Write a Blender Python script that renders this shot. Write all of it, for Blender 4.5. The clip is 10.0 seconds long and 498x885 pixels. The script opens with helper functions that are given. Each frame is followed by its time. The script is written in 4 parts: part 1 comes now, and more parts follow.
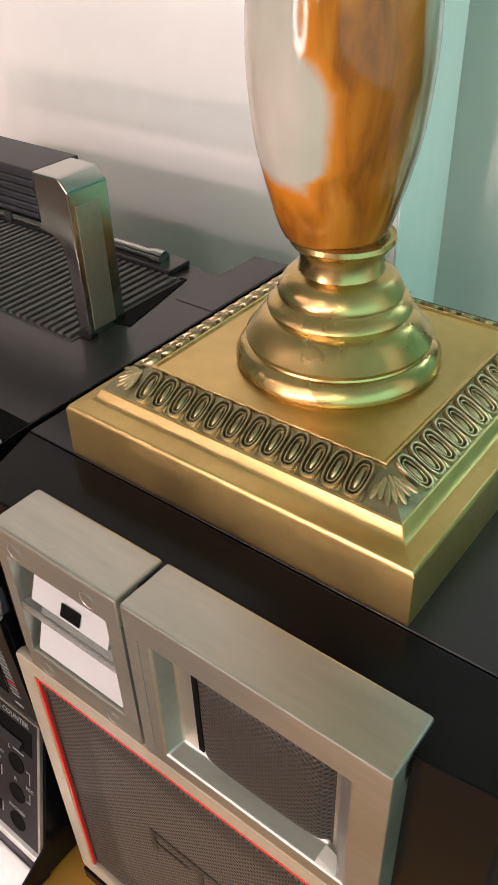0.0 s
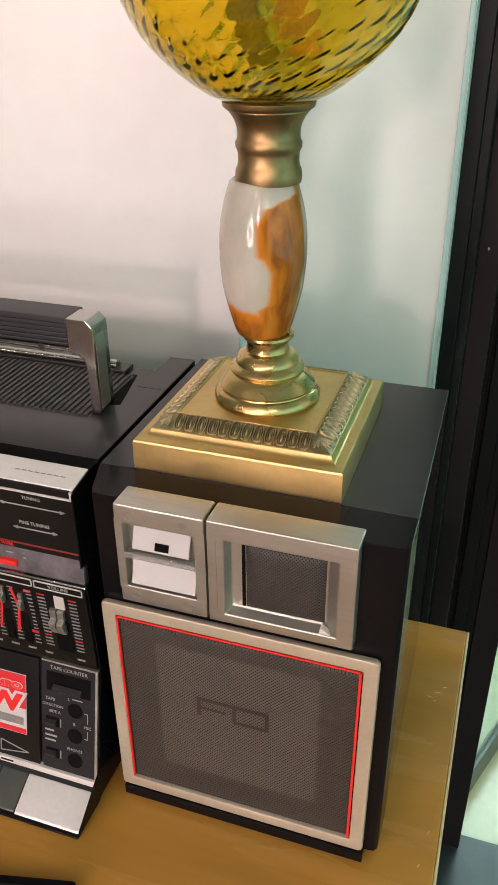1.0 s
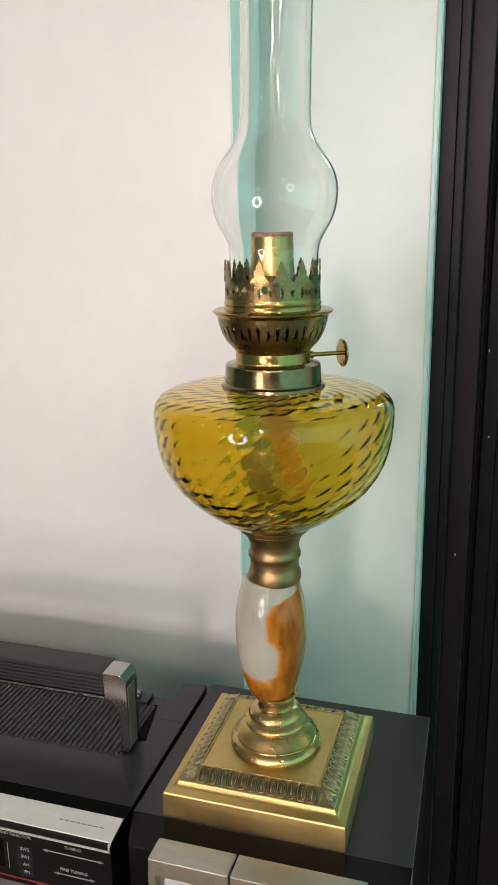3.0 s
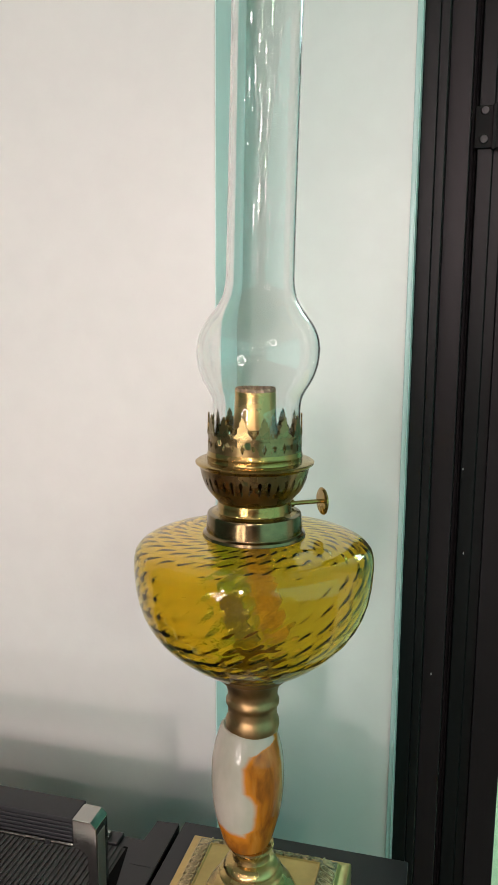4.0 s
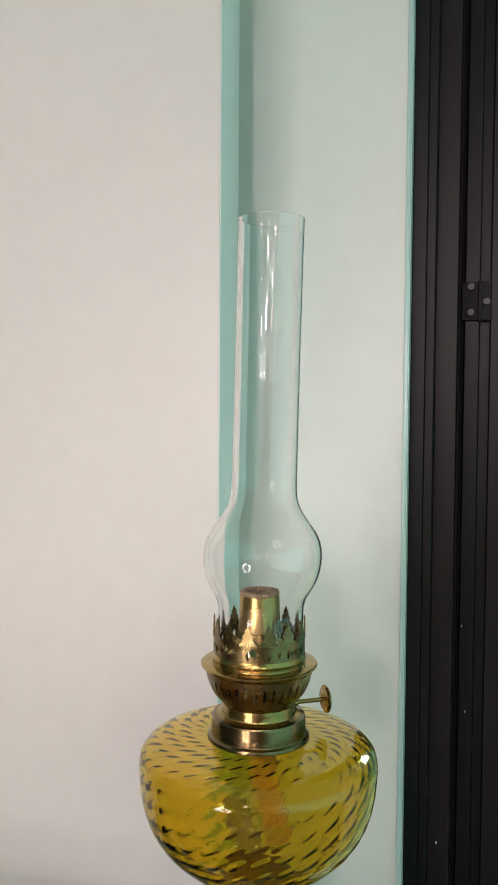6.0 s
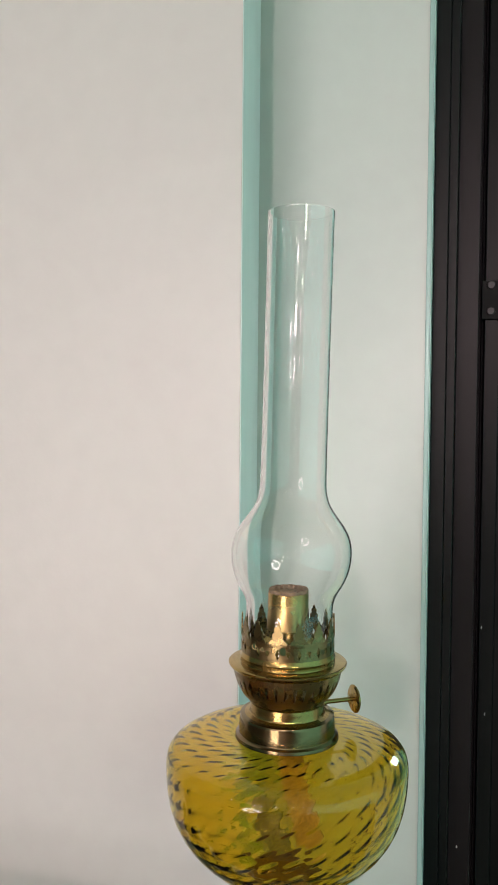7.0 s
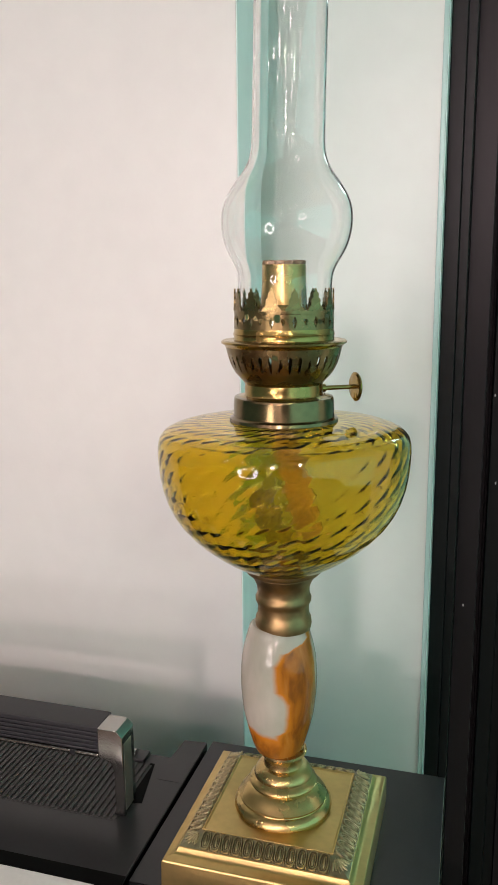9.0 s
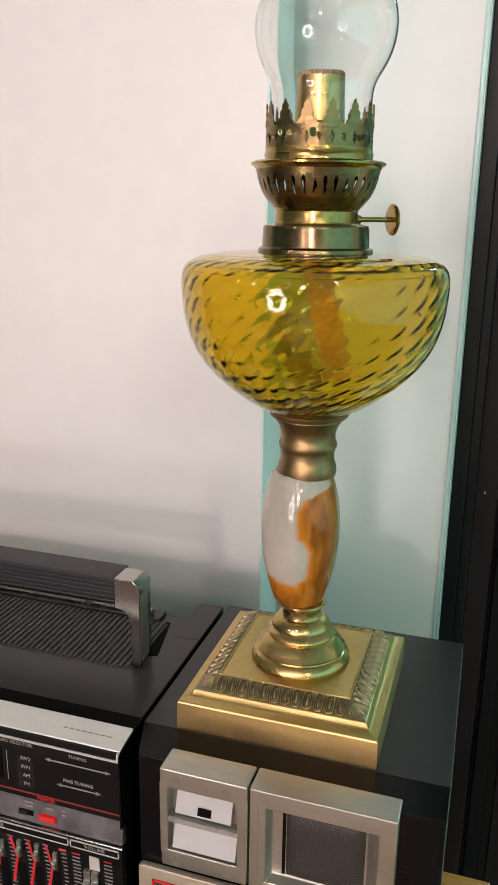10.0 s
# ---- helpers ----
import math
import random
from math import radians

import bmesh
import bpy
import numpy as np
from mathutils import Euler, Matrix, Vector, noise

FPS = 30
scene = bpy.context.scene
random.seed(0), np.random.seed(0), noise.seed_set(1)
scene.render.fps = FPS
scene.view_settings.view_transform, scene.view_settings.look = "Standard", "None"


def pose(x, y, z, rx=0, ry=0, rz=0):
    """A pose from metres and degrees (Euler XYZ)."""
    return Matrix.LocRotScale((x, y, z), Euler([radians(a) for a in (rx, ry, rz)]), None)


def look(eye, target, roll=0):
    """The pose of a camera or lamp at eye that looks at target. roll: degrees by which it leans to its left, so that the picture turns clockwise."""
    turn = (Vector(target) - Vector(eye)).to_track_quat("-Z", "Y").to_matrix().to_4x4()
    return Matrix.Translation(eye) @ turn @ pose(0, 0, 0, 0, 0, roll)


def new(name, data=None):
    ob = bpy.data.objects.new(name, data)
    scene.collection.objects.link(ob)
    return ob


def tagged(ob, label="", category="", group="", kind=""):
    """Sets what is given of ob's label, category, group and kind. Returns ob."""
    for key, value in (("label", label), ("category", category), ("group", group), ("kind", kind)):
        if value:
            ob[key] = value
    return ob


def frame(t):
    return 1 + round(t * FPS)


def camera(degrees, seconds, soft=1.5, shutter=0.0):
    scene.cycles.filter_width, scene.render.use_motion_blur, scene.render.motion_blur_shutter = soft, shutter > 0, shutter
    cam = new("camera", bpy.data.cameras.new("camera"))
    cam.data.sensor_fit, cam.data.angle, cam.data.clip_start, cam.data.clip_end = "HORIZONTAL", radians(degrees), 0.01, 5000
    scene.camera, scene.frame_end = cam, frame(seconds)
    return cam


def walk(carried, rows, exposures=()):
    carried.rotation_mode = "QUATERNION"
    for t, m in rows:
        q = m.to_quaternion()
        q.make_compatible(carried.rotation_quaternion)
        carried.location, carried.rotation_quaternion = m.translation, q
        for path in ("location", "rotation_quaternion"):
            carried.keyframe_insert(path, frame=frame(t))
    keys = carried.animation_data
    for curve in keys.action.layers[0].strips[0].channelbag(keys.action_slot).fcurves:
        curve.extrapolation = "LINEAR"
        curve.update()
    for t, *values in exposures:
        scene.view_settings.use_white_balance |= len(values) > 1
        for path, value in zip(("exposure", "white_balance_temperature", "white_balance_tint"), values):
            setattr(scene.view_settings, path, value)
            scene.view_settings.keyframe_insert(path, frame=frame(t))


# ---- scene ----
# Lengths below are in decimetres from a point on the loudspeaker's top under the lamp; DM and TOP turn them into metres.
DM, TOP = 0.1, 0.995


def at(x, y, z):
    return Vector((x * DM, y * DM, TOP + z * DM))


cam = camera(34.73, 10.0)
PATH = [
    (0, (1.1130, -1.7822, 1.5655), (-2.903, 3.175, -3.261), -2.12),
    (0.2, (1.1500, -1.9614, 1.5660), (-2.722, 3.202, -3.165), -2.6),
    (0.3, (1.1830, -2.1319, 1.6190), (-2.543, 3.195, -3.044), -2.7),
    (0.5, (1.1575, -2.7171, 1.8784), (-2.627, 4.612, -3.775), -1.69),
    (0.8, (1.1785, -3.6046, 2.2111), (-1.829, 4.380, -3.005), -0.78),
    (1, (1.2645, -4.0416, 2.3701), (-1.534, 4.206, -2.544), -0.52),
    (1.2, (1.3205, -4.4024, 2.5890), (-1.376, 4.102, -1.928), -0.22),
    (1.5, (1.3320, -4.5867, 2.9779), (-1.371, 4.133, -1.104), -0.32),
    (2, (1.3476, -4.7373, 3.1942), (-1.501, 4.188, -0.301), -0.82),
    (2.5, (1.3253, -4.7115, 3.4119), (-1.582, 4.350, 0.339), -1.40),
    (3, (1.2675, -4.6272, 3.7438), (-1.559, 4.609, 1.155), -1.00),
    (3.2, (1.2201, -4.6189, 3.8631), (-1.510, 4.707, 1.504), -0.50),
    (4.5, (1.1981, -4.5704, 4.3774), (-1.317, 5.009, 2.995), 0.41),
    (5, (1.1883, -4.6191, 4.5618), (-1.354, 4.997, 3.530), 0.11),
    (5.5, (1.2153, -4.6816, 4.7222), (-1.325, 4.966, 4.032), 0.16),
    (6, (1.1767, -4.7355, 4.8404), (-1.352, 4.931, 4.441), 0.42),
    (6.2, (1.1342, -4.7484, 4.8798), (-1.402, 4.921, 4.597), 0.42),
    (7.5, (1.0078, -4.6209, 4.6039), (-1.608, 5.014, 4.039), 0.40),
    (8, (1.0747, -4.4946, 4.3290), (-1.531, 5.086, 3.139), -0.15),
    (8.5, (1.1081, -4.4792, 4.0276), (-1.561, 5.028, 2.450), -0.05),
    (9, (1.1061, -4.4505, 3.5851), (-1.658, 4.964, 1.653), -0.50),
    (9.5, (1.1295, -4.3608, 3.2633), (-1.639, 4.939, 0.844), -0.12),
    (10, (1.0252, -4.3948, 3.0215), (-1.853, 4.767, 0.232), 0.76),
]
walk(cam, [(t, look(at(*eye), at(*target), roll)) for t, eye, target, roll in PATH],
     exposures=[(0.0, 0.30, 6750, 22), (0.5, 0.19, 6750, 23), (1.2, 0.07, 6800, 20), (1.6, 0.02, 6550, 14), (3.2, -0.17, 6450, 12), (5.0, -0.36, 6400, 13), (7.5, -0.42, 6450, 15), (8.0, -0.34, 6450, 16), (9.0, -0.24, 6450, 17), (10.0, -0.15, 6550, 19)])

# ---- light ----
world = bpy.data.worlds.new("world")
scene.world = world
world.use_nodes = True
world.node_tree.nodes["Background"].inputs["Color"].default_value = (0.55, 0.75, 0.72, 1)
world.node_tree.nodes["Background"].inputs["Strength"].default_value = 0.15
scene.view_settings.exposure = 0.0


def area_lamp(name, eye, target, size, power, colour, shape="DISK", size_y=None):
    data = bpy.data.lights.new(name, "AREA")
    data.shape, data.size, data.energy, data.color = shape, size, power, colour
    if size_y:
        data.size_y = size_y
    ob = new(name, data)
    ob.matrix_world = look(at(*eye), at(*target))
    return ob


WARM, MINT = (1.0, 0.765, 0.755), (0.38, 1.0, 0.94)
# round ceiling spotlights of the hall in rows, turned to the wall behind the table: place, radius, power
SPOTS = ((-12, -36, 0.08, 6), (-24, -31, 0.05, 3), (9, -35, 0.05, 3), (-4, -33, 0.05, 3), (22, -42, 0.05, 4), (4, -50, 0.12, 22),
         (5, -80, 0.30, 185), (-21, -88, 0.26, 40), (-30, -150, 0.28, 40), (9, -158, 0.28, 60), (-34, -215, 0.35, 140), (12, -222, 0.35, 90))
for x, y, r, watts in SPOTS:
    area_lamp("ceiling_spotlight", (x, y, 15.6), (0, 3, 1), 2 * r, watts, WARM)
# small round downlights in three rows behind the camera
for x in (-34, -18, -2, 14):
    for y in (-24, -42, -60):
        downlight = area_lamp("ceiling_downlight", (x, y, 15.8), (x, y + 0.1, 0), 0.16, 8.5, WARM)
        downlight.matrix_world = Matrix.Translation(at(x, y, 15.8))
# small greenish lamps on the right, placed for the green glints on the brass
for x, y, watts in ((21, -38, 5), (25, -62, 7), (16, -26, 3)):
    area_lamp("green_spotlight", (x, y, 15.4), (0, 0, 2), 0.14, watts, (0.72, 1.0, 0.62))
# unseen mint fill on the right, added to turn the shadows teal
area_lamp("mint_fill", (32.5, -22, 3), (0, -22, 3), 7.0, 50, MINT, "RECTANGLE", 2.5)
# unseen lamp added to brighten the corridor behind the open glass door
area_lamp("corridor_fill", (5.5, 25, 15.5), (6, 14, -9), 1.2, 58, (0.66, 1.0, 1.0))


# ---- materials ----
def mat(name, colour, rough=0.5, metal=0.0, grain=0.0, grain_scale=60.0, stain=0.0, stain_scale=6.0, bump=0.0, bump_scale=300.0,
        stretch=(1, 1, 1), coat=0.0, spec=0.5, rough_vary=0.0):
    """A surface with fine grain, broad stains, relief and uneven gloss."""
    m = bpy.data.materials.new(name)
    m.use_nodes = True
    nt = m.node_tree
    n, l = nt.nodes, nt.links
    b = n["Principled BSDF"]
    b.inputs["Base Color"].default_value = (*colour, 1)
    b.inputs["Roughness"].default_value = rough
    b.inputs["Metallic"].default_value = metal
    b.inputs["Coat Weight"].default_value = coat
    b.inputs["Specular IOR Level"].default_value = spec
    tc = n.new("ShaderNodeTexCoord")
    mp = n.new("ShaderNodeMapping")
    mp.inputs["Scale"].default_value = stretch
    l.new(tc.outputs["Object"], mp.inputs["Vector"])

    def noise_tex(scale, detail=4.0):
        t = n.new("ShaderNodeTexNoise")
        t.inputs["Scale"].default_value, t.inputs["Detail"].default_value = scale, detail
        l.new(mp.outputs["Vector"], t.inputs["Vector"])
        return t

    colour_out = None
    for amount, scale in ((grain, grain_scale), (stain, stain_scale)):
        if not amount:
            continue
        t = noise_tex(scale)
        r = n.new("ShaderNodeMapRange")
        r.inputs["From Min"].default_value, r.inputs["From Max"].default_value = 0.3, 0.7
        r.inputs["To Min"].default_value, r.inputs["To Max"].default_value = 1 - amount, 1 + amount
        l.new(t.outputs["Fac"], r.inputs["Value"])
        mix = n.new("ShaderNodeVectorMath")
        mix.operation = "SCALE"
        if colour_out:
            l.new(colour_out, mix.inputs[0])
        else:
            mix.inputs[0].default_value = colour
        l.new(r.outputs["Result"], mix.inputs["Scale"])
        colour_out = mix.outputs["Vector"]
    if colour_out:
        l.new(colour_out, b.inputs["Base Color"])
    if rough_vary:
        t = noise_tex(stain_scale * 2.3)
        r = n.new("ShaderNodeMapRange")
        r.inputs["From Min"].default_value, r.inputs["From Max"].default_value = 0.3, 0.7
        r.inputs["To Min"].default_value, r.inputs["To Max"].default_value = max(rough - rough_vary, 0.02), rough + rough_vary
        l.new(t.outputs["Fac"], r.inputs["Value"])
        l.new(r.outputs["Result"], b.inputs["Roughness"])
    if bump:
        t = noise_tex(bump_scale, 3.0)
        u = n.new("ShaderNodeBump")
        u.inputs["Strength"].default_value, u.inputs["Distance"].default_value = bump, 0.001
        l.new(t.outputs["Fac"], u.inputs["Height"])
        l.new(u.outputs["Normal"], b.inputs["Normal"])
    return m


WALL = mat("white_paint", (0.80, 0.79, 0.76), 0.38, grain=0.015, grain_scale=40, stain=0.02, stain_scale=3, bump=0.12, bump_scale=170)
# HALL and CEIL cover unseen surfaces, tinted mint so their bounce turns shade teal.
HALL = mat("hall_bounce_paint", (0.30, 0.54, 0.50), 0.6, stain=0.03, stain_scale=1)
# RECESS has a greener base colour than the white wall.
RECESS = mat("pale_green_wall", (0.685, 0.775, 0.73), 0.35, grain=0.015, grain_scale=40, stain=0.03, stain_scale=3, bump=0.08, bump_scale=170)
CEIL = mat("ceiling_bounce_paint", (0.62, 0.74, 0.71), 0.7, stain=0.02, stain_scale=1)
FLOOR = mat("beige_floor", (0.15, 0.113, 0.082), 0.45, grain=0.1, grain_scale=30, stain=0.12, stain_scale=4)
SILL = mat("dark_threshold", (0.03, 0.042, 0.044), 0.35, grain=0.15, grain_scale=30, stain=0.15, stain_scale=4)
TILES = mat("pale_tile", (0.78, 0.76, 0.48), 0.28, grain=0.04, grain_scale=40, stain=0.06, stain_scale=5)
WOOD = mat("ochre_veneer", (0.50, 0.243, 0.043), 0.24, grain=0.10, grain_scale=26, stain=0.16, stain_scale=7, stretch=(0.25, 2.2, 1), bump=0.03,
           bump_scale=120, rough_vary=0.06)
EDGE = mat("pale_ochre_strip", (0.62, 0.50, 0.26), 0.4, grain=0.05)
ANOD = mat("dark_anodised_aluminium", (0.005, 0.008, 0.0075), 0.36, 0.0, spec=0.15, grain=0.06, grain_scale=300, stain=0.12, stain_scale=5, stretch=(1, 1, 0.1))
ANOD2 = mat("brown_anodised_aluminium", (0.013, 0.0125, 0.013), 0.36, 0.0, spec=0.15, grain=0.06, grain_scale=300, stain=0.12, stain_scale=5, stretch=(1, 1, 0.1))
STILE = mat("grey_green_aluminium", (0.10, 0.115, 0.10), 0.4, 0.2, grain=0.06, grain_scale=300, stain=0.1, stain_scale=5, stretch=(1, 1, 0.1))
RUBBER = mat("black_gasket", (0.005, 0.005, 0.005), 0.6, bump=0.1, spec=0.25)
MINTPL = mat("mint_edge_trim", (0.44, 0.68, 0.64), 0.25, grain=0.03, stain=0.05, stretch=(1, 1, 0.1))
# The edge's mint is paled in place of stronger light from the right.
MINTEDGE = mat("side_lit_mint_edge", (0.70, 0.86, 0.83), 0.3, grain=0.03, stain=0.05, stretch=(1, 1, 0.1))
BLACK = mat("satin_black_plastic", (0.014, 0.014, 0.016), 0.30, grain=0.1, grain_scale=500, stain=0.15, stain_scale=14, rough_vary=0.02, spec=0.5)
LACQ = mat("lacquered_black_cabinet", (0.011, 0.013, 0.016), 0.07, stain=0.15, stain_scale=10, spec=0.5)
GLOSS = mat("gloss_black_plastic", (0.005, 0.005, 0.006), 0.20, stain=0.15, stain_scale=20, rough_vary=0.03, spec=0.13)
PANEL = mat("printed_black_panel", (0.007, 0.007, 0.007), 0.32, stain=0.2, stain_scale=30, spec=0.2)
CHAR = mat("charcoal_plastic", (0.018, 0.018, 0.019), 0.45, spec=0.12, grain=0.1, grain_scale=500, stain=0.12, stain_scale=30, bump=0.08, bump_scale=1500)
RIBBED = mat("ribbed_charcoal_plastic", (0.052, 0.050, 0.049), 0.45, spec=0.3, grain=0.1, grain_scale=500, stain=0.15, stain_scale=12, bump=0.05, bump_scale=1500)
GRIPEDGE = mat("grey_pierced_metal", (0.10, 0.095, 0.09), 0.4, 0.3, grain=0.1, grain_scale=500, stain=0.2, stain_scale=30)
GRIP = mat("ribbed_grip_rubber", (0.016, 0.016, 0.019), 0.45, grain=0.12, grain_scale=300)
ALU = mat("satin_aluminium", (0.43, 0.42, 0.37), 0.33, 0.8, grain=0.06, grain_scale=400, stain=0.17, stain_scale=18, stretch=(0.15, 1, 1), bump=0.05,
          bump_scale=900, rough_vary=0.06)
CHAMP = mat("champagne_aluminium", (0.55, 0.48, 0.37), 0.35, 0.45, grain=0.05, grain_scale=400, stain=0.07, stain_scale=14, rough_vary=0.06)
KEYGREY = mat("grey_metallic_key", (0.11, 0.12, 0.11), 0.3, 0.6, grain=0.05, grain_scale=300, stain=0.1, stain_scale=20)
SILVER = mat("bright_silver_paint", (0.74, 0.73, 0.70), 0.34, 0.45, grain=0.03, grain_scale=300, stain=0.05, stain_scale=20)
CHROME = mat("worn_chrome", (0.42, 0.42, 0.39), 0.17, 1.0, stain=0.05, stain_scale=25, rough_vary=0.025)
GUN = mat("grey_metallic_strip", (0.20, 0.20, 0.22), 0.3, 0.6, grain=0.08, grain_scale=300, stain=0.35, stain_scale=55)
PAPER = mat("white_paper", (0.48, 0.47, 0.46), 0.6, grain=0.02, stain=0.03, stain_scale=20)
RED = mat("red_line", (0.72, 0.025, 0.02), 0.35, stain=0.06, stain_scale=30)
REDPRINT = mat("red_print", (0.60, 0.02, 0.03), 0.4, stain=0.05, stain_scale=30)
DARKRED = mat("dark_red_line", (0.22, 0.025, 0.02), 0.4)
INK = mat("pale_print", (0.30, 0.30, 0.29), 0.5, stain=0.1, stain_scale=80)
DIM = mat("dim_print", (0.22, 0.22, 0.22), 0.5, stain=0.1, stain_scale=80)
BADGE = mat("worn_dark_print", (0.024, 0.021, 0.019), 0.45, stain=0.3, stain_scale=60)
# Near-black plates stand for the dark inside slots, sockets, grooves and notches.
HOLE = mat("dark_hole", (0.002, 0.002, 0.002), 0.8, stain=0.1, spec=0.1)
BRASS = mat("polished_brass", (0.56, 0.405, 0.165), 0.28, 1.0, grain=0.05, grain_scale=200, stain=0.16, stain_scale=20, bump=0.015, bump_scale=250,
            rough_vary=0.07)
SATIN = mat("satin_brass", (0.62, 0.45, 0.18), 0.38, 1.0, grain=0.05, grain_scale=200, stain=0.15, stain_scale=18, bump=0.012, bump_scale=250, rough_vary=0.05)
OLDBRASS = mat("aged_brass", (0.40, 0.28, 0.095), 0.22, 1.0, grain=0.06, grain_scale=200, stain=0.20, stain_scale=24, bump=0.02, bump_scale=300, rough_vary=0.08)
BRONZE = mat("browned_brass", (0.25, 0.18, 0.08), 0.28, 1.0, grain=0.1, grain_scale=250, stain=0.25, stain_scale=40, bump=0.04, bump_scale=400, rough_vary=0.1)
DARKBRASS = mat("dark_browned_brass", (0.20, 0.15, 0.075), 0.20, 1.0, grain=0.08, grain_scale=250, stain=0.2, stain_scale=40, bump=0.02, bump_scale=300, rough_vary=0.06)
NECK = mat("satin_bronze", (0.30, 0.205, 0.095), 0.42, 1.0, grain=0.08, grain_scale=250, stain=0.18, stain_scale=40, bump=0.02, bump_scale=300, rough_vary=0.06)
PATINA = mat("patinated_brass", (0.32, 0.285, 0.175), 0.45, 0.9, grain=0.25, grain_scale=220, stain=0.3, stain_scale=60, bump=0.15, bump_scale=500)
CAST = mat("cast_brass", (0.46, 0.38, 0.22), 0.42, 1.0, grain=0.25, grain_scale=250, stain=0.3, stain_scale=60, bump=0.2, bump_scale=500)
DULL = mat("dull_screw_steel", (0.06, 0.06, 0.06), 0.45, 0.6, stain=0.2, stain_scale=60)
GLOW = bpy.data.materials.new("lit_ring")
GLOW.use_nodes = True
GLOW.node_tree.nodes["Principled BSDF"].inputs["Emission Color"].default_value = (1.0, 0.88, 0.82, 1)
GLOW.node_tree.nodes["Principled BSDF"].inputs["Emission Strength"].default_value = 22
WICK = mat("cotton_wick", (0.66, 0.52, 0.33), 0.9, grain=0.25, grain_scale=500, stain=0.3, stain_scale=60, bump=0.3, bump_scale=900)
OLIVE = mat("olive_green_sheet", (0.30, 0.34, 0.09), 0.5, grain=0.25, grain_scale=500, stain=0.3, stain_scale=60, bump=0.3, bump_scale=900)
CHARRED = mat("sooted_wick", (0.20, 0.15, 0.10), 0.9, grain=0.4, grain_scale=700, bump=0.3, bump_scale=900)
SMOKE = mat("clear_ledge", (0.55, 0.55, 0.52), 0.15)
SMOKE.node_tree.nodes["Principled BSDF"].inputs["Transmission Weight"].default_value = 0.75


def glass(name, colour, rough=0.0, ior=1.5):
    m = bpy.data.materials.new(name)
    m.use_nodes = True
    b = m.node_tree.nodes["Principled BSDF"]
    b.inputs["Base Color"].default_value = (*colour, 1)
    b.inputs["Roughness"].default_value = rough
    b.inputs["IOR"].default_value = ior
    b.inputs["Transmission Weight"].default_value = 1.0
    return m


CLEAR = glass("clear_glass", (0.985, 0.99, 0.985))
AMBER = glass("amber_glass", (0.88, 0.685, 0.11), 0.025)
PANE = glass("mint_glass", (0.86, 0.97, 0.97), 0.0)


def mesh_cloth(name, pitch, dark, light, rough=0.4, pale_box=None):
    """Perforated black metal: rows of small holes in a diagonal order, with relief."""
    m = mat(name, dark, rough, 0.3)
    n, l = m.node_tree.nodes, m.node_tree.links
    b = n["Principled BSDF"]
    tc = n.new("ShaderNodeTexCoord")
    waves = []
    for turn in (45, -45):
        mp = n.new("ShaderNodeMapping")
        mp.inputs["Rotation"].default_value = (0, radians(turn), 0)
        l.new(tc.outputs["Object"], mp.inputs["Vector"])
        w = n.new("ShaderNodeTexWave")
        w.wave_type, w.bands_direction, w.wave_profile = "BANDS", "X", "SIN"
        w.inputs["Scale"].default_value = 2 * math.pi / (20 * pitch)
        w.inputs["Distortion"].default_value = 0.0
        l.new(mp.outputs["Vector"], w.inputs["Vector"])
        waves.append(w)
    mul = n.new("ShaderNodeMath")
    mul.operation = "MULTIPLY"
    l.new(waves[0].outputs["Fac"], mul.inputs[0])
    l.new(waves[1].outputs["Fac"], mul.inputs[1])
    ramp = n.new("ShaderNodeValToRGB")
    ramp.color_ramp.elements[0].position, ramp.color_ramp.elements[0].color = 0.26, (*light, 1)
    ramp.color_ramp.elements[1].position, ramp.color_ramp.elements[1].color = 0.36, (*dark, 1)
    l.new(mul.outputs["Value"], ramp.inputs["Fac"])
    if pale_box:
        # the metal is paler inside pale_box: [0:2] across and [2:4] up
        sep = n.new("ShaderNodeSeparateXYZ")
        l.new(tc.outputs["Object"], sep.inputs["Vector"])
        gain = None
        for out, lo, hi in (("X", pale_box[0], pale_box[1]), ("Z", pale_box[2], pale_box[3])):
            for edge, way in ((lo, 1), (hi, -1)):
                r = n.new("ShaderNodeMapRange")
                r.inputs["From Min"].default_value, r.inputs["From Max"].default_value = edge - 0.0015 * way, edge + 0.0015 * way
                r.inputs["To Min"].default_value, r.inputs["To Max"].default_value = 0.0, 1.0
                l.new(sep.outputs[out], r.inputs["Value"])
                if gain is None:
                    gain = r.outputs["Result"]
                else:
                    k = n.new("ShaderNodeMath")
                    k.operation = "MULTIPLY"
                    l.new(gain, k.inputs[0])
                    l.new(r.outputs["Result"], k.inputs[1])
                    gain = k.outputs["Value"]
        full = n.new("ShaderNodeMath")
        full.operation = "MULTIPLY_ADD"
        full.inputs[1].default_value, full.inputs[2].default_value = 0.42, 0.58
        l.new(gain, full.inputs[0])
        scale = n.new("ShaderNodeVectorMath")
        scale.operation = "SCALE"
        l.new(ramp.outputs["Color"], scale.inputs[0])
        l.new(full.outputs["Value"], scale.inputs["Scale"])
        l.new(scale.outputs["Vector"], b.inputs["Base Color"])
    else:
        l.new(ramp.outputs["Color"], b.inputs["Base Color"])
    u = n.new("ShaderNodeBump")
    u.invert = True
    u.inputs["Strength"].default_value, u.inputs["Distance"].default_value = 0.5, 0.0006
    l.new(mul.outputs["Value"], u.inputs["Height"])
    l.new(u.outputs["Normal"], b.inputs["Normal"])
    return m


